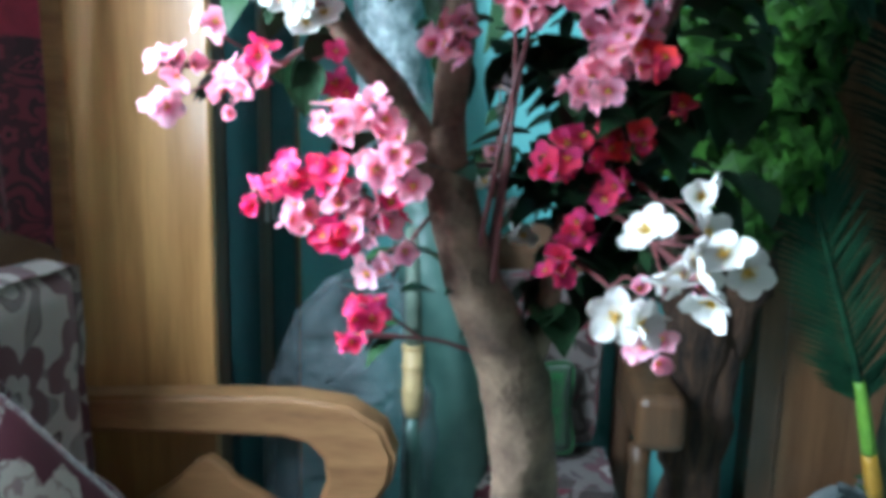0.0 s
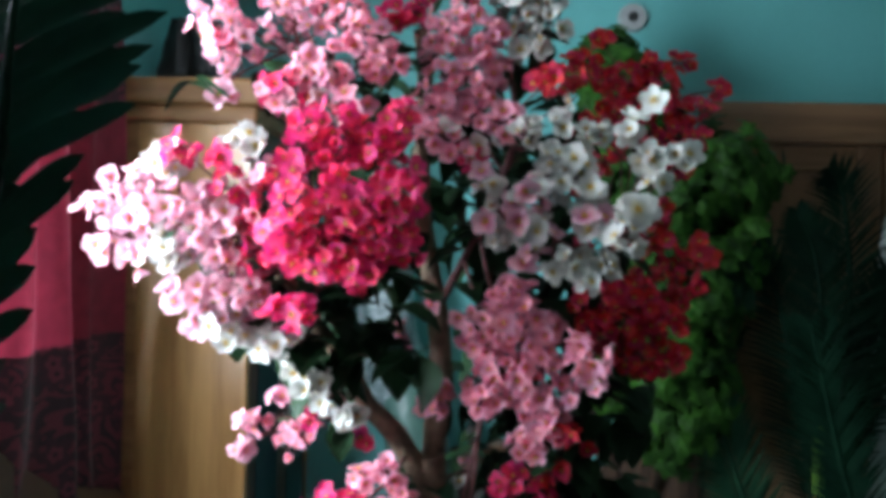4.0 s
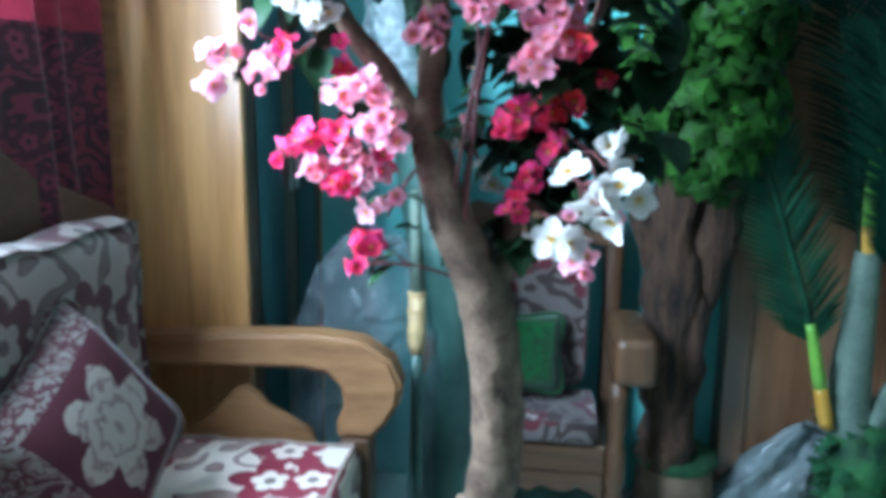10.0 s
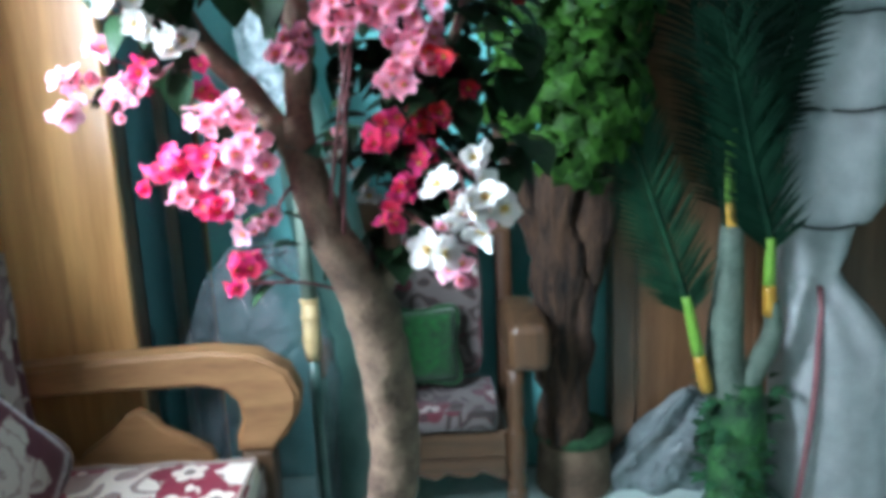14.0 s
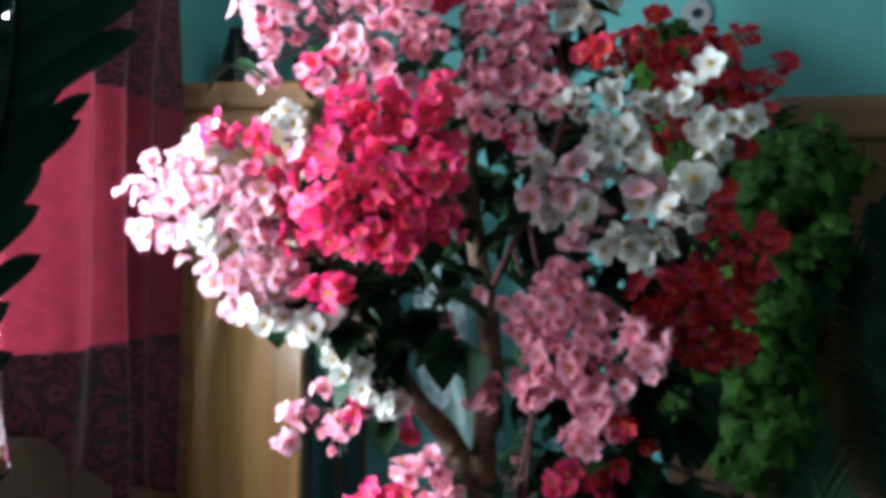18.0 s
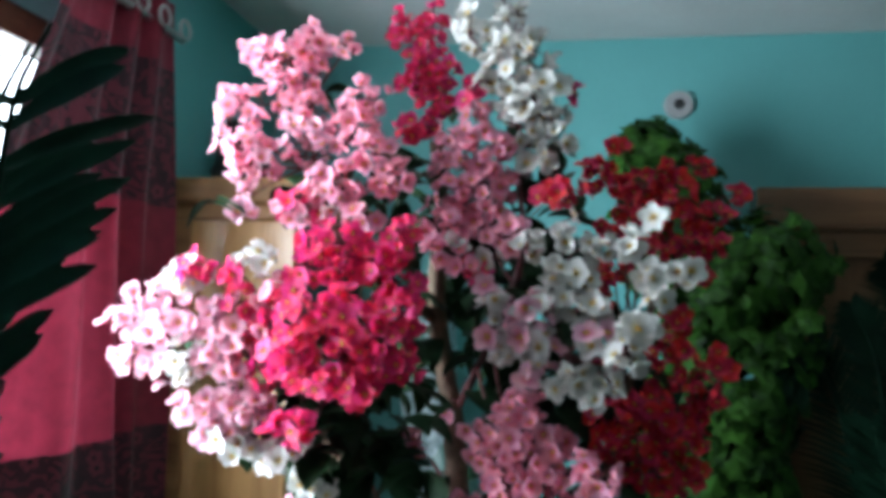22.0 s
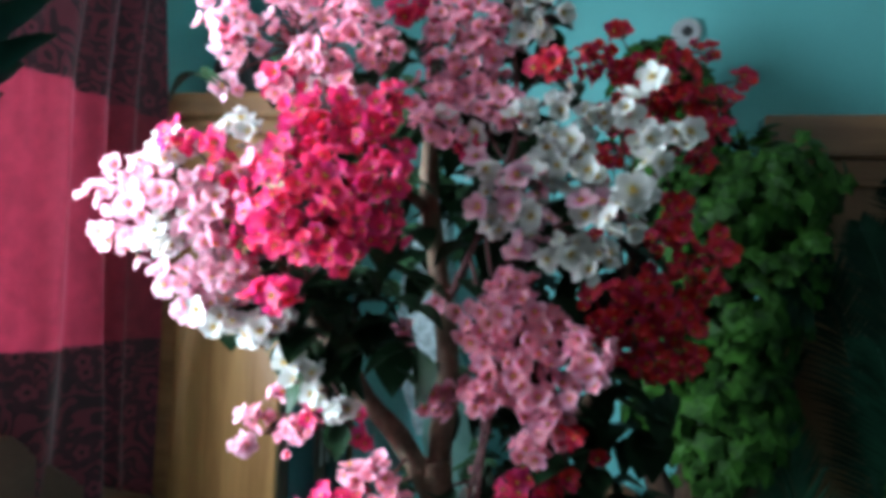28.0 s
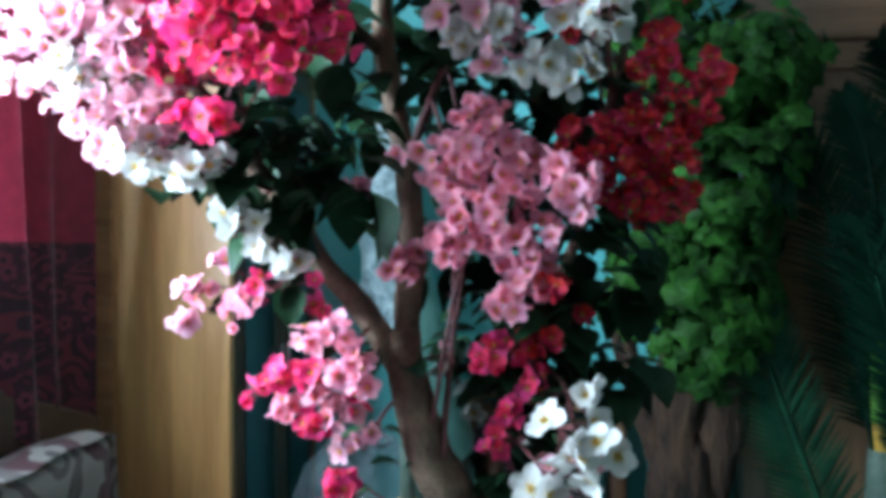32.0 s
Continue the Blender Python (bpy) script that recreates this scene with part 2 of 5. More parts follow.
FROND = material("deep_green_frond", (0.018, 0.068, 0.031), 0.5, dark=(0.007, 0.030, 0.015), scale=14, grain=90, spec=0.15)
FROND_DARK = material("glossy_dark_frond", (0.018, 0.062, 0.034), 0.36, dark=(0.008, 0.030, 0.018), scale=14, grain=90, spec=0.4)
# Frond green taken almost to black: shade put into the colour.
PALM_SHADED = material("shaded_dark_frond", (0.006, 0.022, 0.011), 0.6, dark=(0.003, 0.010, 0.006), scale=14, grain=90, spec=0.08)
LIME = material("lime_sheath", (0.23, 0.46, 0.05), 0.45, dark=(0.15, 0.33, 0.04), scale=10)
YELLOW = material("yellow_sheath", (0.62, 0.36, 0.04), 0.45, dark=(0.45, 0.24, 0.03), scale=10)
PALE_STEM = material("pale_grey_green_stem", (0.17, 0.225, 0.17), 0.7, dark=(0.09, 0.13, 0.095), scale=20, grain=90, bump=0.4)
CANE = material("tan_cane", (0.55, 0.42, 0.20), 0.5, dark=(0.38, 0.27, 0.12), scale=14)
STAMEN = material("yellow_stamen", (0.75, 0.50, 0.06), 0.6, dark=(0.55, 0.30, 0.03), scale=60)
SACK = material("white_woven_sack", (0.68, 0.70, 0.68), 0.65, dark=(0.50, 0.53, 0.52), scale=14, grain=220, bump=0.7)
CHAIR_COVER = floral("dark_chair_cover", (0.12, 0.10, 0.09), (0.035, 0.024, 0.02), (0.085, 0.010, 0.018), (0.34, 0.29, 0.26), 6.0)
DARK_MOSS = material("dark_green_moss", (0.03, 0.10, 0.035), 0.95, dark=(0.01, 0.04, 0.014), scale=40, grain=160, bump=1.0)
SACK_RED = material("faded_red_stripe", (0.50, 0.20, 0.22), 0.7, scale=12)
CORD = material("dark_cord", (0.05, 0.05, 0.05), 0.8, scale=40)
GREEN_CLOTH = material("bright_green_cloth", (0.003, 0.085, 0.008), 0.95, dark=(0.002, 0.022, 0.004), scale=45, grain=200, bump=0.4, sheen=0.3)
GREEN_WRAP = material("grey_green_plastic", (0.10, 0.19, 0.155), 0.35, dark=(0.055, 0.115, 0.095), scale=5, grain=20, bump=0.8)
PALE_WRAP = material("pale_blue_film", (0.34, 0.42, 0.42), 0.35, dark=(0.10, 0.15, 0.15), scale=30, grain=70, bump=1.0, mix=0.4)
METAL = material("dull_steel", (0.6, 0.6, 0.58), 0.35, 1.0, scale=20)
PLASTIC_WHITE = material("white_plastic", (0.46, 0.47, 0.46), 0.4, scale=10)
BLACK = material("black_plastic", (0.02, 0.02, 0.02), 0.4, scale=20)
CURTAIN = cloth_material("crimson_curtain", (0.27, 0.022, 0.048), (0.19, 0.015, 0.034), 0.2)
CURTAIN_BAND = floral("dark_patterned_band", (0.115, 0.014, 0.028), (0.022, 0.005, 0.009), (0.04, 0.006, 0.013), (0.14, 0.02, 0.038), 11.0)
COVER = floral("floral_cover", (0.80, 0.72, 0.61), (0.36, 0.26, 0.22), (0.23, 0.010, 0.034), (0.78, 0.68, 0.57), 4.6)
# The seat cover's cloth again, its colours lowered to paint in the shade.
COVER_SHADED = floral("shaded_floral_cover", (0.27, 0.235, 0.205), (0.12, 0.09, 0.08), (0.06, 0.009, 0.014), (0.27, 0.235, 0.205), 4.4)
PILLOW_TRIM = floral("pillow_border_cloth", (0.15, 0.13, 0.11), (0.05, 0.006, 0.012), (0.05, 0.006, 0.012), (0.17, 0.14, 0.12), 24.0)
PIPING = material("pale_seam_cord", (0.42, 0.34, 0.28), 0.85, dark=(0.26, 0.19, 0.16), scale=40, grain=200, bump=0.3)
PETAL = {
    "white": petal_material("white_petal", (0.68, 0.67, 0.63), (0.64, 0.58, 0.36), 0.30),
    "blush": petal_material("blush_petal", (0.80, 0.47, 0.56), (0.66, 0.12, 0.23), 0.40, 0.55),
    "pink": petal_material("pink_petal", (0.96, 0.47, 0.59), (0.74, 0.05, 0.16), 0.46, 0.50),
    "rose": petal_material("rose_petal", (0.80, 0.040, 0.185), (0.55, 0.008, 0.06), 0.38),
    "red": petal_material("red_petal", (0.70, 0.024, 0.068), (0.46, 0.010, 0.035), 0.40),
}


def film_material(name, tint, body, shine):
    """Crumpled plastic film; body: how much of it reflects instead of letting through."""
    m = bpy.data.materials.new(name)
    m.use_nodes = True
    n, l = m.node_tree.nodes, m.node_tree.links
    g, tr, mix = n["Principled BSDF"], n.new("ShaderNodeBsdfTransparent"), n.new("ShaderNodeMixShader")
    g.inputs["Roughness"].default_value, g.inputs["Coat Weight"].default_value, g.inputs["Coat Roughness"].default_value = 0.3, 0.6, 0.12
    tr.inputs[0].default_value = (*tint, 1)
    g.inputs[0].default_value = (*shine, 1)
    co, a = n.new("ShaderNodeTexCoord"), n.new("ShaderNodeTexNoise")
    a.inputs["Scale"].default_value, a.inputs["Detail"].default_value, a.inputs["Distortion"].default_value = 12, 3, 2.0
    l.new(co.outputs["Object"], a.inputs[0])
    bp = n.new("ShaderNodeBump")
    bp.inputs["Strength"].default_value, bp.inputs["Distance"].default_value = 1.0, 0.05
    l.new(a.outputs[0], bp.inputs["Height"]), l.new(bp.outputs[0], g.inputs["Normal"])
    mix.inputs[0].default_value = body
    l.new(tr.outputs[0], mix.inputs[1]), l.new(g.outputs[0], mix.inputs[2]), l.new(mix.outputs[0], n["Material Output"].inputs[0])
    return m


def pillow_material():
    """Dark maroon cloth with one large pale flower in the middle, outlined and veined."""
    m = bpy.data.materials.new("maroon_motif_cloth")
    m.use_nodes = True
    n, l = m.node_tree.nodes, m.node_tree.links
    b = n["Principled BSDF"]
    b.inputs["Roughness"].default_value = 0.85
    co, sep = n.new("ShaderNodeTexCoord"), n.new("ShaderNodeSeparateXYZ")
    l.new(co.outputs["Object"], sep.inputs[0])
    x, y = sep.outputs[0], sep.outputs[1]
    r = maths(n, l, "SQRT", maths(n, l, "ADD", maths(n, l, "MULTIPLY", x, x), maths(n, l, "MULTIPLY", y, y)))
    a = maths(n, l, "ARCTAN2", y, x)
    pet = maths(n, l, "ABSOLUTE", maths(n, l, "SINE", maths(n, l, "MULTIPLY", a, 3.0)))
    no = n.new("ShaderNodeTexNoise")
    no.inputs["Scale"].default_value, no.inputs["Detail"].default_value = 55, 2
    l.new(co.outputs["Object"], no.inputs[0])
    rad = maths(n, l, "ADD", maths(n, l, "MULTIPLY", pet, 0.045), maths(n, l, "ADD", maths(n, l, "MULTIPLY", no.outputs[0], 0.03), 0.045))
    inside = maths(n, l, "LESS_THAN", r, rad)
    band = maths(n, l, "PINGPONG", maths(n, l, "ADD", maths(n, l, "MULTIPLY", r, 30.0), maths(n, l, "MULTIPLY", no.outputs[0], 1.6)), 0.5)
    vein = maths(n, l, "LESS_THAN", band, 0.13)
    col = blended(n, l, inside, (0.045, 0.003, 0.009), (0.26, 0.235, 0.195))
    col = blended(n, l, maths(n, l, "MULTIPLY", vein, inside), col, (0.16, 0.11, 0.10))
    l.new(col, b.inputs["Base Color"])
    bp = n.new("ShaderNodeBump")
    bp.inputs["Strength"].default_value, bp.inputs["Distance"].default_value = 0.3, 0.002
    l.new(no.outputs[0], bp.inputs["Height"]), l.new(bp.outputs[0], b.inputs["Normal"])
    return m


MOTIF = pillow_material()
FILM = film_material("clear_crumpled_film", (0.9, 0.95, 0.95), 0.24, (0.30, 0.34, 0.36))
GREY_FILM = film_material("grey_plastic_film", (0.72, 0.80, 0.80), 0.50, (0.36, 0.42, 0.42))
DARK_GLASS = material("dark_cabinet_glass", (0.03, 0.045, 0.055), 0.08, dark=(0.015, 0.025, 0.03), scale=6)



def vinyl_material():
    """Printed sheet flooring: a faint grid of diamonds with darker joints, scuffed."""
    m = material("grey_green_vinyl", (0.66, 0.78, 0.72), 0.34, dark=(0.53, 0.64, 0.59), scale=3.0, grain=30, bump=0.02)
    n, l = m.node_tree.nodes, m.node_tree.links
    b = n["Principled BSDF"]
    co, sep = n.new("ShaderNodeTexCoord"), n.new("ShaderNodeSeparateXYZ")
    l.new(co.outputs["Object"], sep.inputs[0])
    side = 0.48
    u = maths(n, l, "ABSOLUTE", maths(n, l, "SUBTRACT", maths(n, l, "PINGPONG", maths(n, l, "ADD", sep.outputs[0], maths(n, l, "MULTIPLY", sep.outputs[1], 0.8)), side / 2), side / 4))
    v = maths(n, l, "ABSOLUTE", maths(n, l, "SUBTRACT", maths(n, l, "PINGPONG", maths(n, l, "SUBTRACT", sep.outputs[0], maths(n, l, "MULTIPLY", sep.outputs[1], 0.8)), side / 2), side / 4))
    nest = maths(n, l, "PINGPONG", maths(n, l, "MAXIMUM", u, v), 0.03)
    band = maths(n, l, "MULTIPLY", nest, 33.0)
    worn = n.new("ShaderNodeTexNoise")
    worn.inputs["Scale"].default_value, worn.inputs["Detail"].default_value = 7.0, 4
    l.new(co.outputs["Object"], worn.inputs[0])
    shade = maths(n, l, "SMOOTH_MIN", band, maths(n, l, "ADD", maths(n, l, "MULTIPLY", worn.outputs[0], 0.9), 0.2))
    tone = blended(n, l, shade, (0.86, 0.89, 0.88), (1.0, 1.0, 1.0))
    mul = n.new("ShaderNodeMix")
    mul.data_type, mul.blend_type = "RGBA", "MULTIPLY"
    mul.inputs[0].default_value = 1.0
    l.new(b.inputs["Base Color"].links[0].from_socket, mul.inputs[6]), l.new(tone, mul.inputs[7])
    l.new(mul.outputs[2], b.inputs["Base Color"])
    return m


FLOOR = vinyl_material()


def glow_material(name, colour, strength):
    m = bpy.data.materials.new(name)
    m.use_nodes = True
    b = m.node_tree.nodes["Principled BSDF"]
    b.inputs["Base Color"].default_value = (*colour, 1)
    b.inputs["Emission Color"].default_value, b.inputs["Emission Strength"].default_value = (*colour, 1), strength
    return m


# ---- mesh helpers ----


def finish(name, bm, mat, smooth=True):
    """A mesh with box-mapped UVs in metres."""
    me = bpy.data.meshes.new(name)
    bm.normal_update()
    lay = bm.loops.layers.uv.verify()
    for f in bm.faces:
        f.smooth = smooth
        ax = max(range(3), key=lambda i: abs(f.normal[i]))
        i, j = ((1, 2), (0, 2), (0, 1))[ax]
        for lp in f.loops:
            lp[lay].uv = (lp.vert.co[i], lp.vert.co[j])
    for e in bm.edges:
        if len(e.link_faces) == 2:
            p, q = sorted(f.calc_area() for f in e.link_faces)
            e.smooth = not (q > 5 * p and e.calc_face_angle(0) > 0.15)
    bm.to_mesh(me)
    bm.free()
    for m in mat if isinstance(mat, (list, tuple)) else [mat]:
        me.materials.append(m)
    return me


def part(name, bm, mat, parent=None, label="", smooth=True):
    ob = new(name, finish(name, bm, mat, smooth))
    ob.parent = parent
    if label:
        ob["label"] = label
    return ob


def thing(name, label, category, group="", at=(0, 0, 0), turn=0.0):
    ob = new(name)
    ob.empty_display_size = 0.05
    ob.matrix_world = pose(*at, 0, 0, turn)
    return tagged(ob, label, category, group)


def box(x0, x1, y0, y1, z0, z1, bevel=0.0, bm=None, seg=1):
    own = bm or bmesh.new()
    r = bmesh.ops.create_cube(own, size=1)
    for v in r["verts"]:
        v.co = Vector((x0 + (v.co.x + 0.5) * (x1 - x0), y0 + (v.co.y + 0.5) * (y1 - y0), z0 + (v.co.z + 0.5) * (z1 - z0)))
    if bevel:
        edges = list({e for v in r["verts"] for e in v.link_edges})
        bmesh.ops.bevel(own, geom=edges, offset=bevel, segments=seg, affect="EDGES", profile=0.5)
    return own


def tube(points, radii, sides=8, bm=None, cap=True, rough=0.0, seed=0, lumps=0.0):
    """A tapered tube along points; rough: uneven radius."""
    own = bm or bmesh.new()
    rnd = random.Random(seed)
    pts = [Vector(p) for p in points]
    rings, side = [], None
    for i, p in enumerate(pts):
        d = (pts[min(i + 1, len(pts) - 1)] - pts[max(i - 1, 0)]).normalized()
        if side is None:
            side = d.orthogonal().normalized()
        side = (side - d * side.dot(d)).normalized()
        up = d.cross(side)
        r = radii[i] if isinstance(radii, (list, tuple)) else radii
        ring = []
        for k in range(sides):
            a = 2 * math.pi * k / sides
            q = r * (1 + rough * (rnd.random() - 0.5))
            v = side * math.cos(a) + up * math.sin(a)
            if lumps:
                q += lumps * (noise.noise((p + v * r) * 28 + Vector((seed, 0, 0))) + 0.5 * noise.noise((p + v * r) * 75))
            ring.append(own.verts.new(p + v * q))
        rings.append(ring)
    for a, b in zip(rings, rings[1:]):
        for k in range(sides):
            own.faces.new((a[k], a[(k + 1) % sides], b[(k + 1) % sides], b[k]))
    if cap:
        own.faces.new(rings[0][::-1]), own.faces.new(rings[-1])
    return own


def curve_points(pts, n):
    """n points on a smooth curve through pts (Catmull-Rom)."""
    p = [Vector(q) for q in pts]
    p = [2 * p[0] - p[1]] + p + [2 * p[-1] - p[-2]]
    out = []
    for i in range(n):
        u = i / (n - 1) * (len(p) - 3)
        k = min(int(u), len(p) - 4)
        t = u - k
        a, b, c, d = p[k:k + 4]
        out.append(0.5 * (2 * b + (c - a) * t + (2 * a - 5 * b + 4 * c - d) * t * t + (3 * b - a - 3 * c + d) * t * t * t))
    return out


def lathe(profile, centre=(0, 0, 0), sides=32, bm=None):
    own = bm or bmesh.new()
    rings = []
    for r, z in profile:
        rings.append([own.verts.new((centre[0] + r * math.cos(2 * math.pi * k / sides), centre[1] + r * math.sin(2 * math.pi * k / sides), centre[2] + z)) for k in range(sides)])
    for a, b in zip(rings, rings[1:]):
        for k in range(sides):
            own.faces.new((a[k], a[(k + 1) % sides], b[(k + 1) % sides], b[k]))
    own.faces.new(rings[0][::-1]), own.faces.new(rings[-1])
    return own


def cushion(x0, x1, y0, y1, z0, z1, n=14, puff=0.35, wave=0.0, seed=0):
    """A soft rounded block with slightly uneven faces."""
    own = bmesh.new()
    bmesh.ops.create_cube(own, size=2)
    bmesh.ops.subdivide_edges(own, edges=own.edges[:], cuts=n, use_grid_fill=True)
    c, h = Vector(((x0 + x1) / 2, (y0 + y1) / 2, (z0 + z1) / 2)), Vector(((x1 - x0) / 2, (y1 - y0) / 2, (z1 - z0) / 2))
    thin = min(h)
    for v in own.verts:
        q = v.co.copy()
        s = [abs(q[i]) for i in range(3)]
        for i in range(3):
            j, k = (i + 1) % 3, (i + 2) % 3
            edge = max(0, 1 - (1 - s[j]) * h[j] / (thin * puff * 2)) ** 2 + max(0, 1 - (1 - s[k]) * h[k] / (thin * puff * 2)) ** 2
            q[i] *= 1 - 0.5 * puff * min(edge, 1.2) * thin / h[i] * (s[i] > 0.99)
        w = c + Vector((q[0] * h[0], q[1] * h[1], q[2] * h[2]))
        if wave:
            w += Vector((noise.noise(w * 9 + Vector((seed, 0, 0))), noise.noise(w * 9 + Vector((0, seed, 7))), noise.noise(w * 9 + Vector((3, 0, seed))))) * wave
        v.co = w
    return own


def outline_slab(points, y0, y1, bevel=0.006):
    """A board cut to an outline in x, z, from y0 to y1."""
    own = bmesh.new()
    f = own.faces.new([own.verts.new((x, y0, z)) for x, z in points])
    r = bmesh.ops.extrude_face_region(own, geom=[f])
    for v in r["geom"]:
        if isinstance(v, bmesh.types.BMVert):
            v.co.y = y1
    bmesh.ops.recalc_face_normals(own, faces=own.faces[:])
    if bevel:
        rim = [e for e in own.edges if len(e.link_faces) == 2 and any(len(g.verts) > 4 for g in e.link_faces)]
        bmesh.ops.bevel(own, geom=rim, offset=bevel, segments=2, affect="EDGES")
    return own


# ---- room ----
LEFT, BACK, CEIL, RIGHT, REAR = -0.75, 2.545, 2.437, 7.0, -7.0
part("floor", box(LEFT - 0.1, RIGHT + 0.1, REAR - 0.1, BACK + 0.1, -0.1, 0), FLOOR)
part("ceiling", box(LEFT - 0.1, RIGHT + 0.1, REAR - 0.1, BACK + 0.1, CEIL, CEIL + 0.1), WHITEWASH)
part("wall_north", box(LEFT - 0.12, RIGHT + 0.12, BACK, BACK + 0.12, 0, CEIL), TEAL)
part("wall_east", box(RIGHT, RIGHT + 0.12, REAR, BACK, 0, CEIL), TEAL)
part("wall_south", box(LEFT - 0.12, RIGHT + 0.12, REAR - 0.12, REAR, 0, CEIL), TEAL)
WY0, WY1, WZ0, WZ1 = 0.72, 1.62, 0.95, 2.12
bm = box(LEFT - 0.12, LEFT, REAR, WY0, 0, CEIL)
box(LEFT - 0.12, LEFT, WY1, BACK, 0, CEIL, bm=bm)
box(LEFT - 0.12, LEFT, WY0, WY1, 0, WZ0, bm=bm)
box(LEFT - 0.12, LEFT, WY0, WY1, WZ1, CEIL, bm=bm)
part("wall_west", bm, TEAL)
for name, kids in (("floor", "floor"), ("ceiling", "ceiling"), ("wall_north", "wall"), ("wall_east", "wall"), ("wall_south", "wall"), ("wall_west", "wall")):
    tagged(bpy.data.objects[name], {"floor": "pale grey-green vinyl floor with a faint tile pattern", "ceiling": "off-white painted ceiling", "wall": "teal painted plaster wall"}[kids], kids, kind="structure")

win = tagged(thing("window_1", "", ""), "wide wooden window letting in bright daylight", "window", kind="structure")
for y in (WY0, (WY0 + WY1) / 2 - 0.03, WY1 - 0.06):
    part("window_frame", box(LEFT - 0.09, LEFT - 0.02, y, y + 0.06, WZ0, WZ1, 0.004), BROWN, win)
for z in (WZ0, WZ1 - 0.06):
    part("window_frame", box(LEFT - 0.092, LEFT - 0.018, WY0 + 0.06, WY1 - 0.06, z, z + 0.06, 0.004), BROWN_ACROSS, win)
part("window_sill", box(LEFT - 0.015, LEFT + 0.03, WY0 - 0.03, WY1 + 0.03, WZ0 - 0.03, WZ0 - 0.002, 0.004), BROWN_ACROSS, win)
tagged(part("backdrop", box(-9.0, -8.9, -40, 42, -9, 30), glow_material("pale_daylit_backdrop", (0.88, 0.95, 1.0), 9.0)), "pale bright yard outside the window", "backdrop", kind="structure")

# ---- curtain ----
curtain = thing("curtain", "crimson curtain with dark patterned bands hanging from rings", "curtain")
rod = thing("curtain_rod", "thin steel curtain rod above the window", "curtain rod")
part("rod", tube([(LEFT + 0.07, WY0 - 0.2, 2.2), (LEFT + 0.07, 1.80, 2.2)], 0.010, 10), METAL, rod)
for y in (WY0 - 0.1, 1.76):
    part("bracket", tube([(LEFT, y, 2.2), (LEFT + 0.07, y, 2.2)], 0.007, 8), METAL, rod)


def curtain_sheet(y0, y1, z0, z1, folds, depth, x, lift=0.0):
    """A stretch of hanging cloth with uneven folds that widen and wander on their way down."""
    own = bmesh.new()
    nu, nv = folds * 14, max(2, int((z1 - z0) / 0.05))
    grid = []
    for j in range(nv + 1):
        z = z0 + (z1 - z0) * j / nv
        row = []
        for i in range(nu + 1):
            u = i / nu
            a = 2 * math.pi * folds * (u + 0.05 * math.sin(7 * u + 0.9 * z) + 0.02 * math.sin(17 * u))
            w = depth * (0.75 + 0.5 * noise.noise(Vector((u * 4.0, z * 0.7, 3.1))) + 0.15 * math.sin(2.3 * z + 5 * u))
            lean = 0.045 * max(0.0, 2.2 - z) * u
            up = lift * (1 - u) ** 1.4 * (1 - j / nv)
            row.append(own.verts.new((x + w * math.sin(a) + 0.012 * math.sin(3 * z + 9 * u) + 0.004 * noise.noise(Vector((u * 30, z * 4, 0))), y0 + (y1 - y0 - 0.05) * u + (1 - u) * 0.35 * max(0.0, z - 1.82) + lean + 0.2 * w * math.sin(2 * a + z), z + up)))
        grid.append(row)
    for a, b in zip(grid, grid[1:]):
        for i in range(nu):
            own.faces.new((a[i], a[i + 1], b[i + 1], b[i]))
    return own


CX = LEFT + 0.07
for z0, z1, mt, lift in ((0.86, 1.305, CURTAIN_BAND, 0.30), (1.305, 1.795, CURTAIN, 0), (1.795, 2.11, CURTAIN_BAND, 0), (2.11, 2.27, CURTAIN, 0)):
    part("curtain_cloth" if mt is CURTAIN else "curtain_band", curtain_sheet(1.25, 1.805, z0, z1, 4, 0.028, CX, lift), mt, curtain)

for k in range(6):
    y = 1.31 + k * 0.088
    ring = [(CX + 0.034, y + 0.022 * math.cos(a / 10 * math.pi), 2.205 + 0.022 * math.sin(a / 10 * math.pi)) for a in range(21)]
    part("eyelet", tube(ring, 0.0045, 6, cap=False), METAL, curtain, "steel curtain eyelet")

# ---- glazed cabinet in the corner ----
cab = thing("display_cabinet", "tall honey-varnished wooden cabinet with dark glass doors", "cabinet")
X0, X1, Y0, Y1 = LEFT + 0.005, -0.422, 1.912, 2.53
part("side_panel", box(X0, X1, Y0, Y0 + 0.025, 0.06, 1.785, 0.004), HONEY, cab)
part("side_panel", box(X0, X1, Y1 - 0.025, Y1, 0.06, 1.785, 0.004), HONEY, cab)
part("back_panel", box(X0, X0 + 0.02, Y0 + 0.026, Y1 - 0.026, 0.06, 1.785), BROWN, cab)
part("stile", box(X0, X0 + 0.055, Y0 - 0.006, Y0 - 0.001, 0.06, 1.784, 0.002), HONEY_ARM, cab)
part("plinth", box(X0, X1 - 0.02, Y0 + 0.01, Y1 - 0.01, 0.0, 0.06), DARKWOOD, cab)
part("cornice", box(X0, X1 + 0.03, Y0 - 0.03, Y1, 1.825, 1.888, 0.012, seg=3), HONEY_ARM, cab)
part("cornice_moulding", box(X0, X1 + 0.012, Y0 - 0.012, Y1, 1.785, 1.825, 0.008, seg=2), HONEY_ARM, cab)
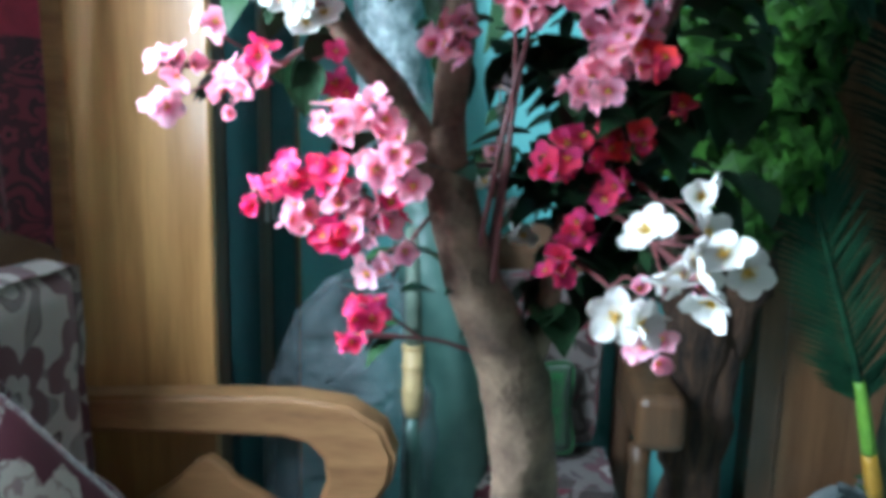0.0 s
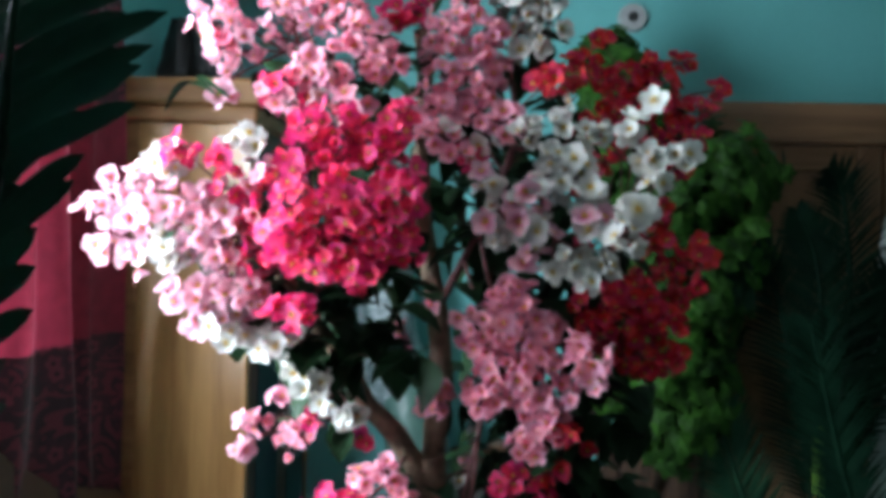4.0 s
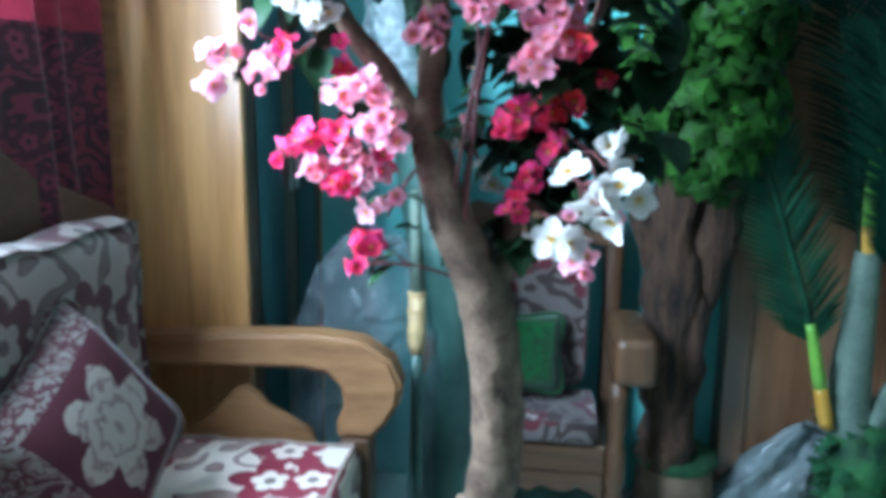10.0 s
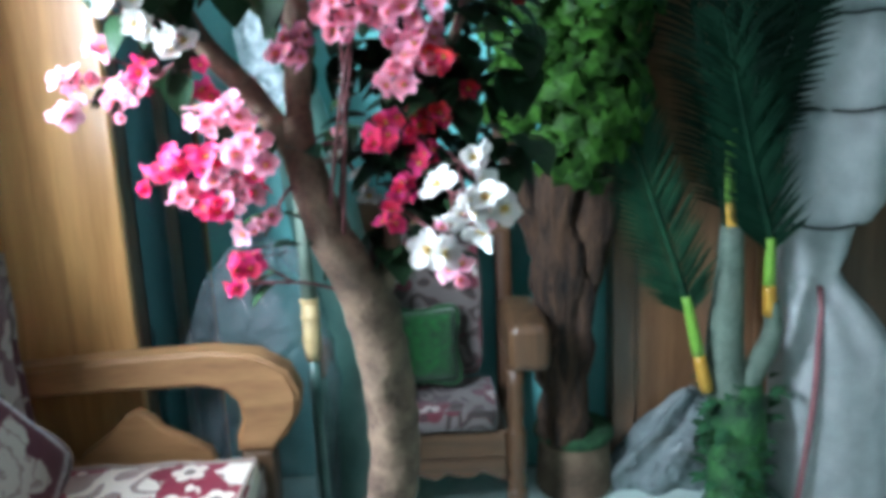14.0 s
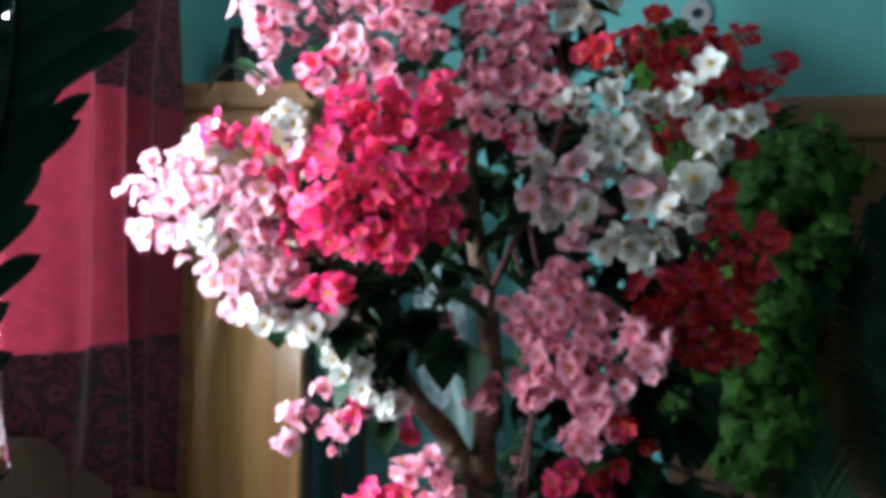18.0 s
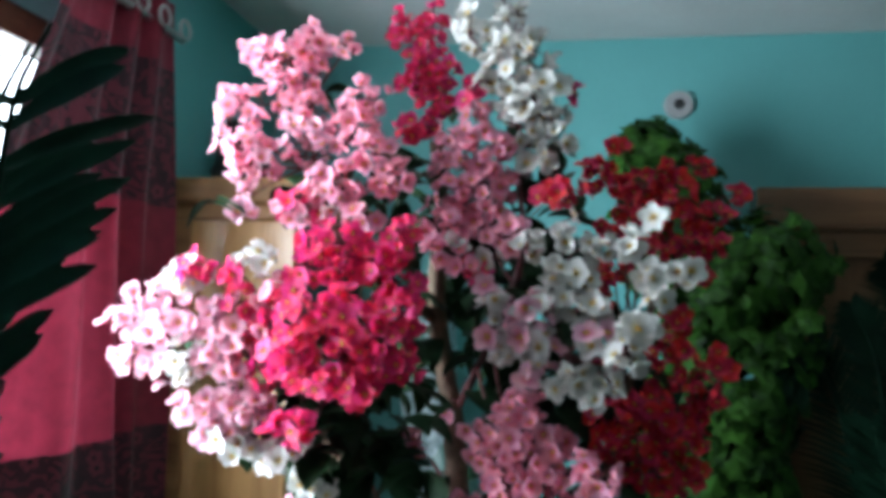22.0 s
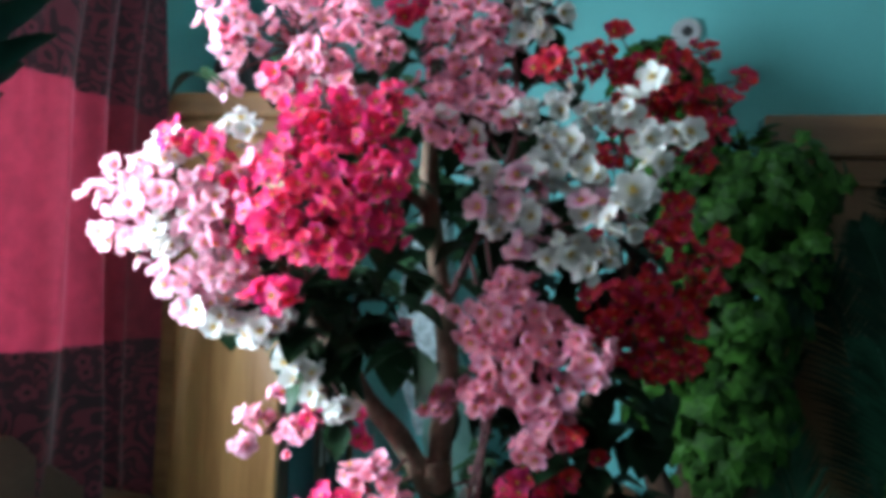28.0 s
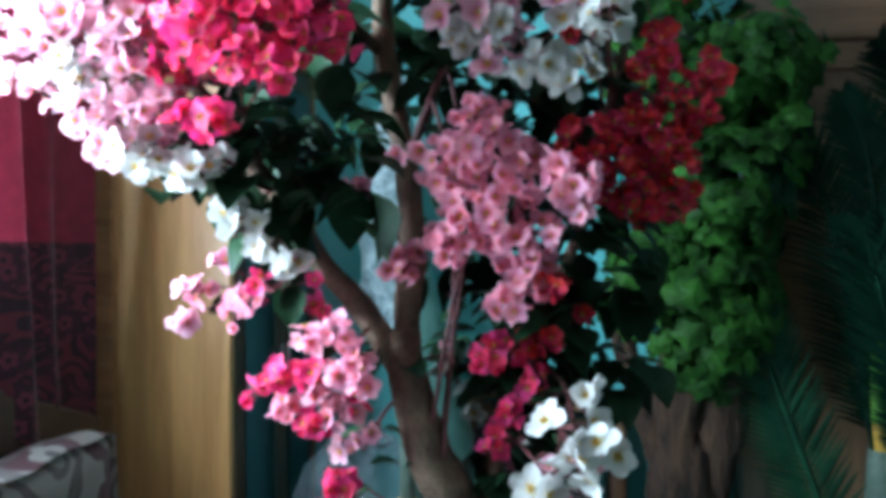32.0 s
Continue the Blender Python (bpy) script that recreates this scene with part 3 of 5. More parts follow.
for y in (Y0 + 0.027, 2.222):
    d = part("door", box(X1 - 0.022, X1, y, y + 0.280, 0.08, 1.78, 0.003), DARKWOOD, cab)
    part("pane", box(X1 + 0.001, X1 + 0.004, y + 0.05, y + 0.23, 0.15, 1.72), DARK_GLASS, d)
    part("handle", tube([(X1 + 0.015, y + (0.255 if y < 2 else 0.02), 0.95), (X1 + 0.015, y + (0.255 if y < 2 else 0.02), 1.05)], 0.005, 8), METAL, d)

# ---- brown panelled wardrobe against the back wall ----
ward = thing("wardrobe", "dark brown varnished wooden wardrobe with framed panels", "wardrobe")
WX0, WX1, WF = 0.765, 2.3, 2.455
part("body", box(WX0, WX1, WF + 0.02, BACK - 0.003, 0.0, 1.93, 0.004), WARD, ward)
part("top_rail", box(WX0 - 0.01, WX1, WF - 0.01, BACK - 0.002, 1.835, 1.957, 0.008, seg=2), WARD_ACROSS, ward)
for i in range(3):
    x = WX0 + i * 0.5
    d = part("door", box(x, x + 0.495, WF + 0.006, WF + 0.019, 0.06, 1.83, 0.002), WARD, ward)
    for a, b in ((x, x + 0.07), (x + 0.425, x + 0.495)):
        part("stile", box(a, b, WF - 0.008, WF + 0.005, 0.06, 1.83, 0.004), WARD, d)
    for a, b in ((0.06, 0.16), (0.92, 1.0), (1.755, 1.83)):
        part("rail", box(x + 0.071, x + 0.424, WF - 0.008, WF + 0.005, a, b, 0.004), WARD_ACROSS, d)

# ---- sofa along the window wall ----
sofa = thing("sofa", "wooden sofa with a floral cover and scrolled arm", "sofa")
SX, SY0, SY1 = -0.172, -0.25, 1.836
part("seat_frame", box(-0.66, SX - 0.012, SY0, SY1, 0.22, 0.34, 0.008), HONEY_ARM, sofa)
part("front_apron", box(SX - 0.011, SX, SY0, SY1, 0.12, 0.335, 0.004), BROWN, sofa)
for y in (SY0 + 0.04, 0.75, SY1 - 0.03):
    part("leg", box(SX - 0.07, SX - 0.012, y - 0.03, y + 0.03, 0.0, 0.22, 0.006), BROWN, sofa)
    part("leg", box(-0.66, -0.60, y - 0.03, y + 0.03, 0.0, 0.22, 0.006), BROWN, sofa)
CUSHION = "cream cushion cover with maroon flowers"
for y0, y1, top, wide, seed in ((1.278, SY1 - 0.005, 0.436, 0.020, 1), (0.42, 1.268, 0.474, 0.020, 2), (SY0 + 0.05, 0.414, 0.452, 0.012, 3)):
    pad = part("seat_cushion", cushion(-0.60, SX + wide, y0, y1, 0.345, top, 18, 0.18, 0.004, seed), COVER, sofa, CUSHION)
    seam = [(-0.59, y0 + 0.012, top - 0.001), (SX + wide - 0.012, y0 + 0.010, top - 0.001), (SX + wide - 0.010, y1 - 0.010, top - 0.001), (-0.59, y1 - 0.012, top - 0.001)]
    part("piping", tube([Vector(a).lerp(Vector(b), k / 8) + Vector((0, 0, 0.003 * math.sin(k * 2.1 + seed))) for a, b in zip(seam, seam[1:]) for k in range(9)], 0.0055, 6), PIPING, pad, "pale corded seam")


def hanging_cloth(y0, y1, z0, z1, x, seed):
    """The cover's edge that hangs over the front, in soft folds with an uneven hem."""
    own = bmesh.new()
    nu, nv = int((y1 - y0) / 0.02), 8
    rows = []
    for j in range(nv + 1):
        row = []
        for i in range(nu + 1):
            y = y0 + (y1 - y0) * i / nu
            hem = z0 + 0.02 * noise.noise(Vector((y * 6, seed, 0)))
            t = j / nv
            row.append(own.verts.new((x + 0.012 * t * math.sin(y * 34 + seed) + 0.006 * noise.noise(Vector((y * 9, t * 3, seed))), y, z1 + (hem - z1) * t)))
        rows.append(row)
    for a, b in zip(rows, rows[1:]):
        for i in range(nu):
            own.faces.new((a[i], a[i + 1], b[i + 1], b[i]))
    return own


part("cover_valance", hanging_cloth(1.285, SY1 - 0.01, 0.30, 0.418, SX + 0.022, 1), COVER, sofa)
part("cover_valance", hanging_cloth(SY0 + 0.05, 1.262, 0.28, 0.440, SX + 0.021, 5), COVER, sofa)
crest = outline_slab([(SY1, 0.30), (SY1, 0.94), (1.70, 0.99), (1.55, 1.045), (1.44, 1.115), (1.37, 1.165), (1.31, 1.180), (1.25, 1.165), (1.19, 1.11), (1.10, 1.055), (0.90, 1.035), (0.30, 1.035), (0.0, 1.0), (SY0, 0.92), (SY0, 0.30)], -0.70, -0.668, 0.006)
for v in crest.verts:
    v.co = Vector((v.co.y, v.co.x, v.co.z))
bmesh.ops.reverse_faces(crest, faces=crest.faces[:])
part("backrest", crest, BACKWOOD, sofa, "dark brown wooden back with an arched crest")
part("back_cushion", cushion(-0.66, -0.555, 0.95, 1.725, 0.455, 0.955, 14, 0.7, 0.014, 4), COVER_SHADED, sofa, "cream and maroon floral back cushion, shade painted into its cover")
part("back_cushion", cushion(-0.66, -0.555, 0.10, 0.94, 0.455, 0.95, 14, 0.7, 0.014, 6), COVER_SHADED, sofa, "cream and maroon floral back cushion, shade painted into its cover")
ARM = [(-0.70, 0.655), (-0.45, 0.672), (-0.25, 0.680), (-0.15, 0.668), (-0.085, 0.628), (-0.062, 0.575), (-0.068, 0.525), (-0.095, 0.480), (-0.125, 0.447),
       (-0.205, 0.447), (-0.205, 0.480), (-0.190, 0.520), (-0.195, 0.560), (-0.225, 0.590), (-0.275, 0.600), (-0.45, 0.596), (-0.70, 0.585)]
arm = part("armrest", outline_slab(ARM, SY1 + 0.002, SY1 + 0.075, 0.010), HONEY_ARM, sofa, "honey-coloured scrolled armrest")
part("arm_post", box(-0.200, -0.130, SY1 + 0.006, SY1 + 0.070, 0.0, 0.446, 0.008), BROWN, sofa)
part("arm_panel", outline_slab([(-0.56, 0.345), (-0.56, 0.44), (-0.49, 0.49), (-0.45, 0.53), (-0.42, 0.545), (-0.39, 0.525), (-0.37, 0.50), (-0.32, 0.475), (-0.27, 0.445), (-0.24, 0.345)], SY1 + 0.02, SY1 + 0.05, 0.004), HONEY_ARM, sofa, "shaped wooden panel under the arm")
part("arm_rail", box(-0.69, -0.201, SY1 + 0.012, SY1 + 0.064, 0.25, 0.343, 0.005), BROWN, sofa)


def throw_pillow(name, label, at, rx, ry, rz, half, thick, face, trim, spin=0):
    own = tagged(new(name), label, "pillow")
    own.matrix_world = pose(*at, rx, ry, rz) @ pose(0, 0, 0, 0, 0, spin)
    body = bmesh.new()
    bmesh.ops.create_grid(body, x_segments=16, y_segments=16, size=half)
    top = body.verts[:]
    r = bmesh.ops.duplicate(body, geom=body.faces[:] + body.edges[:] + body.verts[:])
    low = [g for g in r["geom"] if isinstance(g, bmesh.types.BMVert)]
    for vs, s in ((top, 1), (low, -1)):
        for v in vs:
            u, w = v.co.x / half, v.co.y / half
            v.co.z = s * thick * (max(0, (1 - u ** 4) * (1 - w ** 4))) ** 0.55
            v.co.x *= 1 - 0.06 * (1 - w * w)
            v.co.y *= 1 - 0.06 * (1 - u * u)
    for f in body.faces:
        if max(abs(f.calc_center_median().x), abs(f.calc_center_median().y)) > half * 0.74:
            f.material_index = 1
    bmesh.ops.remove_doubles(body, verts=body.verts[:], dist=0.0005)
    bmesh.ops.recalc_face_normals(body, faces=body.faces[:])
    part("cover", body, [face, trim], own)
    rim = curve_points([(-half * 0.98, -half * 0.98, 0), (0, -half * 0.93, 0), (half * 0.98, -half * 0.98, 0), (half * 0.93, 0, 0), (half * 0.98, half * 0.98, 0), (0, half * 0.93, 0), (-half * 0.98, half * 0.98, 0), (-half * 0.93, 0, 0), (-half * 0.98, -half * 0.98, 0)], 49)
    part("piping", tube(rim, 0.006, 6, cap=False), trim, own)
    return own


throw_pillow("throw_pillow", "maroon throw pillow with a pale flower motif and patterned border", (-0.485, 1.37, 0.645), 0, 68, -6, 0.165, 0.06, MOTIF, PILLOW_TRIM, spin=28)

# ---- potted blossom tree ----
tree = thing("blossom_tree", "artificial tree of pink, red and white blossoms in terracotta pot", "artificial tree", at=(0, 0, 0))
PC = (0.119, 1.553)
part("pot", lathe([(0.090, 0.0), (0.094, 0.004), (0.122, 0.200), (0.125, 0.207), (0.146, 0.209), (0.150, 0.215), (0.153, 0.252), (0.150, 0.260), (0.143, 0.262), (0.137, 0.255), (0.132, 0.225)], (*PC, 0.0), 40), TERRACOTTA, tree, "terracotta-coloured plastic pot with a broad rim")
bm = bmesh.new()
bmesh.ops.create_circle(bm, segments=40, radius=0.136, cap_ends=True)
bmesh.ops.triangulate(bm, faces=bm.faces[:])
bmesh.ops.subdivide_edges(bm, edges=bm.edges[:], cuts=6)
for v in bm.verts:
    r = v.co.length / 0.139
    v.co = Vector((PC[0] + v.co.x, PC[1] + v.co.y, 0.246 + 0.02 * (1 - r * r) + 0.008 * noise.noise(v.co * 60)))
part("moss", bm, MOSS, tree, "dry green moss filling the pot")

TRUNK = curve_points([(0.118, 1.535, 0.25), (0.120, 1.53, 0.302), (0.128, 1.52, 0.40), (0.146, 1.50, 0.50), (0.163, 1.48, 0.62), (0.162, 1.46, 0.72), (0.152, 1.44, 0.81), (0.140, 1.425, 0.885), (0.110, 1.405, 0.96), (0.078, 1.39, 1.04), (0.056, 1.385, 1.14), (0.05, 1.385, 1.18)], 46)
TR = [0.0465 + 0.012 * max(0, 1 - i / 5) - 0.005 * math.sin(i / 45 * math.pi) - 0.013 * min(1, max(0, i - 29) / 7) - 0.008 * max(0, i - 36) / 9 for i in range(46)]
part("trunk", tube(TRUNK, TR, 20, rough=0.05, seed=4, lumps=0.006), BARK, tree, "bent tan tree trunk with knots")
part("knot", tube(curve_points([(0.138, 1.50, 0.470), (0.108, 1.482, 0.498), (0.096, 1.474, 0.510)], 6), [0.038, 0.036, 0.032, 0.028, 0.023, 0.013], 16, rough=0.14, seed=2, lumps=0.014), PEELED, tree)
part("knot", tube(curve_points([(0.148, 1.49, 0.470), (0.150, 1.462, 0.492), (0.150, 1.452, 0.500)], 5), [0.024, 0.022, 0.019, 0.015, 0.008], 14, rough=0.1, seed=3, lumps=0.012), BARK, tree)
for k in range(11):
    a = k * 0.571 + 0.3
    r0, r1 = 0.045, 0.085 + 0.03 * math.sin(k * 2.1)
    c, s = math.cos(a), math.sin(a)
    part("root", tube(curve_points([(0.118 + 0.03 * c, 1.535 + 0.03 * s, 0.325), (0.118 + r0 * c, 1.535 + r0 * s, 0.298), (0.118 + r1 * c, 1.535 + r1 * s, 0.266), (0.118 + r1 * 1.12 * c, 1.535 + r1 * 1.12 * s, 0.250)], 7), [0.007, 0.0075, 0.0065, 0.005, 0.004, 0.003, 0.002], 7, seed=k, lumps=0.002), BARK, tree)
LIMB_LINES = {
    "left": [(0.082, 1.39, 1.04), (0.05, 1.38, 1.13), (0.0, 1.36, 1.215), (-0.045, 1.33, 1.272), (-0.08, 1.30, 1.345), (-0.11, 1.28, 1.39), (-0.15, 1.25, 1.46), (-0.20, 1.21, 1.52)],
    "mid": [(0.075, 1.395, 1.05), (0.060, 1.395, 1.12), (0.058, 1.40, 1.20), (0.066, 1.40, 1.29), (0.058, 1.40, 1.40), (0.036, 1.40, 1.52), (0.022, 1.40, 1.62), (0.03, 1.39, 1.74), (0.02, 1.38, 1.86)],
    "right": [(0.140, 1.43, 0.86), (0.172, 1.42, 0.95), (0.185, 1.425, 1.04), (0.22, 1.43, 1.14), (0.27, 1.42, 1.25), (0.31, 1.40, 1.36), (0.34, 1.40, 1.50), (0.38, 1.41, 1.65)],
    "inner": [(0.06, 1.40, 1.42), (0.10, 1.36, 1.50), (0.14, 1.32, 1.58), (0.17, 1.30, 1.68), (0.16, 1.30, 1.80)],
    "upper": [(0.03, 1.40, 1.56), (-0.03, 1.34, 1.62), (-0.09, 1.29, 1.70), (-0.15, 1.26, 1.80)],
}
BOUGHS = {}
for k, (key, pts) in enumerate(LIMB_LINES.items()):
    cp = curve_points(pts, 22)
    r0, r1 = {"left": (0.021, 0.008), "mid": (0.022, 0.012), "right": (0.018, 0.004), "inner": (0.006, 0.003), "upper": (0.008, 0.004)}[key]
    part("limb", tube(cp, [r0 + (r1 - r0) * i / 21 for i in range(22)], 12, rough=0.06, seed=k, lumps=0.004), {"mid": PEELED, "inner": STEM}.get(key, BARK), tree)
    BOUGHS[key] = cp


def flower_mesh(name, colour, open_, radius, seed):
    """Five broad, round, cupped petals that overlap round a yellow heart; open_: 1 wide open, 0 a bud."""
    rnd = random.Random(seed)
    own = bmesh.new()
    reach = own.verts.layers.float.new("reach")
    for p in range(5):
        a0 = 2 * math.pi * p / 5 + rnd.uniform(-0.12, 0.12)
        tilt = (1 - open_) * 1.15 + rnd.uniform(-0.16, 0.16)
        cup, roll_ = rnd.uniform(0.04, 0.30), rnd.uniform(-0.30, 0.08)
        size_ = rnd.uniform(0.90, 1.08)
        rows = []
        for t in (0.06, 0.24, 0.46, 0.68, 0.86, 1.0):
            w = radius * size_ * max(0.07, 0.43 * math.sqrt(max(0.0, 1 - ((t - 0.60) / 0.44) ** 2)) * (1 if t > 0.3 else 0.75))
            row = []
            for i in (-1, -0.5, 0, 0.5, 1):
                rr = radius * size_ * (t - 0.06 * i * i * t)
                lift = radius * (cup * t * t + roll_ * max(0, t - 0.6) ** 2 * 2.2 + 0.11 * t * i * i) + 0.035 * radius * t * rnd.uniform(-1, 1)
                px, pz = rr * math.cos(tilt) - lift * math.sin(tilt), rr * math.sin(tilt) + lift * math.cos(tilt)
                v = own.verts.new((px * math.cos(a0) - i * w * math.sin(a0), px * math.sin(a0) + i * w * math.cos(a0), pz + 0.03 * radius * (p % 2)))
                v[reach] = t * (0.9 + 0.1 * rnd.random())
                row.append(v)
            rows.append(row)
        for a, b in zip(rows, rows[1:]):
            for i in range(4):
                own.faces.new((a[i], a[i + 1], b[i + 1], b[i]))
    z0 = radius * 0.06
    heart = bmesh.ops.create_icosphere(own, subdivisions=1, radius=radius * 0.12, matrix=Matrix.Translation((0, 0, z0)) @ Matrix.Diagonal((1, 1, 0.7, 1)))
    hf = {f for v in heart["verts"] for f in v.link_faces}
    for k in range(8):
        a, q = rnd.uniform(0, 6.28), radius * rnd.uniform(0.12, 0.26)
        tip = Vector((q * math.cos(a), q * math.sin(a), radius * rnd.uniform(0.18, 0.32)))
        r = bmesh.ops.create_cone(own, segments=3, radius1=radius * 0.025, radius2=radius * 0.045, depth=tip.length, matrix=Matrix.Translation(tip / 2) @ tip.to_track_quat("Z", "Y").to_matrix().to_4x4())
        hf |= {f for v in r["verts"] for f in v.link_faces}
    for f in hf:
        f.material_index = 1
    cal = bmesh.ops.create_cone(own, segments=6, radius1=radius * 0.05, radius2=radius * 0.16, depth=radius * 0.3, matrix=Matrix.Translation((0, 0, -radius * 0.13)))
    for f in {f for v in cal["verts"] for f in v.link_faces}:
        f.material_index = 2
    return finish(name, own, [PETAL[colour], STAMEN, STEM])


FORMS = {}
for colour in PETAL:
    FORMS[colour] = [flower_mesh("blossom", colour, o, 1.0, i * 7 + len(colour)) for i, o in enumerate((0.92, 0.78, 0.64, 0.50, 0.28))]


def leaf_mesh(name, mat, length, width, bend=0.3):
    own = bmesh.new()
    rows = []
    for j in range(7):
        t = j / 6
        w = width * math.sin(math.pi * (0.04 + 0.94 * t) ** 0.85)
        z = -bend * length * t * t
        rows.append([own.verts.new((i * w, length * t, z + abs(i) * w * 0.35)) for i in (-1, 0, 1)])
    for a, b in zip(rows, rows[1:]):
        for i in range(2):
            own.faces.new((a[i], a[i + 1], b[i + 1], b[i]))
    return finish(name, own, mat)


LEAVES = [leaf_mesh("leaf", LEAF, 0.058, 0.023, 0.3), leaf_mesh("leaf", LEAF, 0.048, 0.021, 0.1), leaf_mesh("leaf", LEAF, 0.062, 0.026, 0.45)]
TREE_AT = Vector((0.07, 1.42, 0))
HUES = {"W": "white", "V": "white", "B": "blush", "P": "pink", "R": "rose", "D": "red"}
BREADTH = {"W": 0.0202, "V": 0.0268, "B": 0.0188, "P": 0.0166, "R": 0.0166, "D": 0.0166}
sprays = [0]


def spray(limb, where, depth, clumps):
    """A twig from a point of a limb, forking to clumps of blossoms at one depth. Each clump: x, z, half width, half height, colours."""
    sprays[0] += 1
    rnd = random.Random(sprays[0] * 31 + 5)
    foot = BOUGHS[limb][where]
    own = bmesh.new()
    heart = Vector((sum(c[0] for c in clumps) / len(clumps), depth + 0.02, sum(c[1] for c in clumps) / len(clumps) - 0.02))
    spine = curve_points([foot, foot.lerp(heart, 0.55) + Vector((rnd.uniform(-0.015, 0.015), 0.01, 0.012)), heart], 12)
    tube(spine, [0.0036 * (1 - 0.5 * i / 11) for i in range(12)], 6, own)
    placed, leaves = [], []
    for x, z, rx, rz, hues in clumps:
        rx, rz = rx * 1.06, rz * 1.06
        c = Vector((x, depth, z))
        ry = 0.75 * min(rx, rz) + 0.2 * max(rx, rz)
        stalk = curve_points([spine[7], spine[7].lerp(c, 0.6) + Vector((rnd.uniform(-0.01, 0.01), 0.012, rnd.uniform(-0.006, 0.014))), c + Vector((0, 0.3 * ry, 0))], 7)
        tube(stalk, [0.0022, 0.002, 0.0018, 0.0017, 0.0015, 0.0013, 0.0011], 5, own, cap=False)
        size = sum(BREADTH[h] for h in hues) / len(hues)
        area = (rx + 0.003) * (rz + 0.003) / size ** 2
        count = max(1, round(area * 2.55 + (0.9 if area > 1.6 else 0)))
        spots, tries = [], 0
        ex, ez = max(0.0, rx - size * 0.55), max(0.0, rz - size * 0.55)
        while len(spots) < count and tries < count * 50:
            tries += 1
            d = Vector((rnd.gauss(0, 1), rnd.gauss(0, 1) - 0.3, rnd.gauss(0, 1))).normalized()
            q = rnd.uniform(1.0, 1.28) if count > 5 and rnd.random() < 0.16 else (rnd.uniform(0.35, 1.0) ** 0.6 if count > 2 else rnd.uniform(0, 0.8))
            s = c + Vector((d.x * ex, d.y * ry, d.z * ez)) * q
            if all((s - o).length > size * (0.95 if tries < count * 20 else 0.7) for o, _ in spots):
                spots.append((s, d))
        for s, d in spots:
            base = min(stalk[2:], key=lambda p: (p - s).length + 0.3 * max(0, p.z - s.z))
            out = (s - TREE_AT) * Vector((1, 1, 0.25))
            face = (d * 0.55 + out.normalized() * 0.35 + Vector((-0.08, -0.42, 0.05)) + Vector((rnd.uniform(-1, 1), rnd.uniform(-1, 1), rnd.uniform(-1, 1))) * 0.85).normalized()
            tail = s - face * size * 0.45
            tube(curve_points([base, base.lerp(tail, 0.6) + Vector((0, 0, 0.005)), tail], 5), 0.0010, 4, own, cap=False)
            hue = HUES[rnd.choice(hues)]
            m = Matrix.LocRotScale(s, face.to_track_quat("Z", "Y") @ Euler((0, 0, rnd.uniform(0, 6.28))).to_quaternion(), Vector((1, 1, 1)) * size * rnd.uniform(0.74, 1.18))
            placed.append((rnd.choice(FORMS[hue][:4] if rnd.random() < 0.82 else FORMS[hue]), m, hue))
        leaves.append(stalk[2])
    twig = part("blossom_spray", own, STEM, tree)
    placed.sort(key=lambda q: q[1].translation.y)
    for me, m, hue in placed[:7]:
        ob = new("blossom", me)
        ob.parent = twig
        ob.matrix_world = m
    rest = placed[7:]
    for hue in sorted({q[2] for q in rest}):
        big = bmesh.new()
        for me, m, k in rest:
            if k == hue:
                tmp = me.copy()
                tmp.transform(m)
                big.from_mesh(tmp)
                bpy.data.meshes.remove(tmp)
        me = bpy.data.meshes.new("blossom_clump")
        big.to_mesh(me)
        big.free()
        for mt in (PETAL[hue], STAMEN, STEM):
            me.materials.append(mt)
        ob = new("blossom_clump", me)
        ob.parent = twig
        ob["kind"] = "stuff"
    for p in leaves[:3]:
        d = Vector((rnd.uniform(-1, 1), rnd.uniform(-0.4, 1.0), rnd.uniform(-0.8, 0.3)))
        ob = new("leaf", rnd.choice(LEAVES))
        ob.parent = twig
        ob.matrix_world = Matrix.LocRotScale(p + Vector((0, 0.02, -0.01)), d.to_track_quat("Y", "Z"), Vector((1, 1, 1)) * rnd.uniform(0.7, 1.1))


spray("upper", 20, 1.27, [(-0.194, 1.946, 0.053, 0.064, "P"), (-0.155, 1.989, 0.024, 0.037, "P"), (-0.107, 1.984, 0.022, 0.022, "P"), (-0.238, 1.978, 0.038, 0.023, "P"), (-0.271, 1.893, 0.043, 0.035, "P"), (-0.169, 1.887, 0.036, 0.036, "P")])
spray("upper", 18, 1.25, [(-0.263, 1.821, 0.047, 0.029, "P"), (-0.234, 1.791, 0.043, 0.025, "PB"), (-0.250, 1.747, 0.021, 0.043, "B"), (-0.073, 1.889, 0.048, 0.028, "P"), (-0.080, 1.846, 0.043, 0.036, "P"), (-0.154, 1.834, 0.053, 0.039, "B")])
spray("upper", 15, 1.23, [(-0.042, 1.804, 0.037, 0.035, "P"), (-0.096, 1.769, 0.049, 0.032, "P"), (-0.020, 1.770, 0.031, 0.028, "P"), (-0.117, 1.745, 0.040, 0.035, "WB"), (-0.060, 1.716, 0.037, 0.023, "PB"), (-0.156, 1.728, 0.043, 0.036, "PR")])
spray("upper", 10, 1.17, [(-0.074, 1.674, 0.053, 0.033, "R"), (0.014, 1.675, 0.028, 0.038, "R"), (-0.040, 1.644, 0.054, 0.031, "R"), (0.008, 1.622, 0.034, 0.031, "R"), (-0.105, 1.642, 0.047, 0.032, "R"), (-0.144, 1.602, 0.032, 0.032, "RP")])
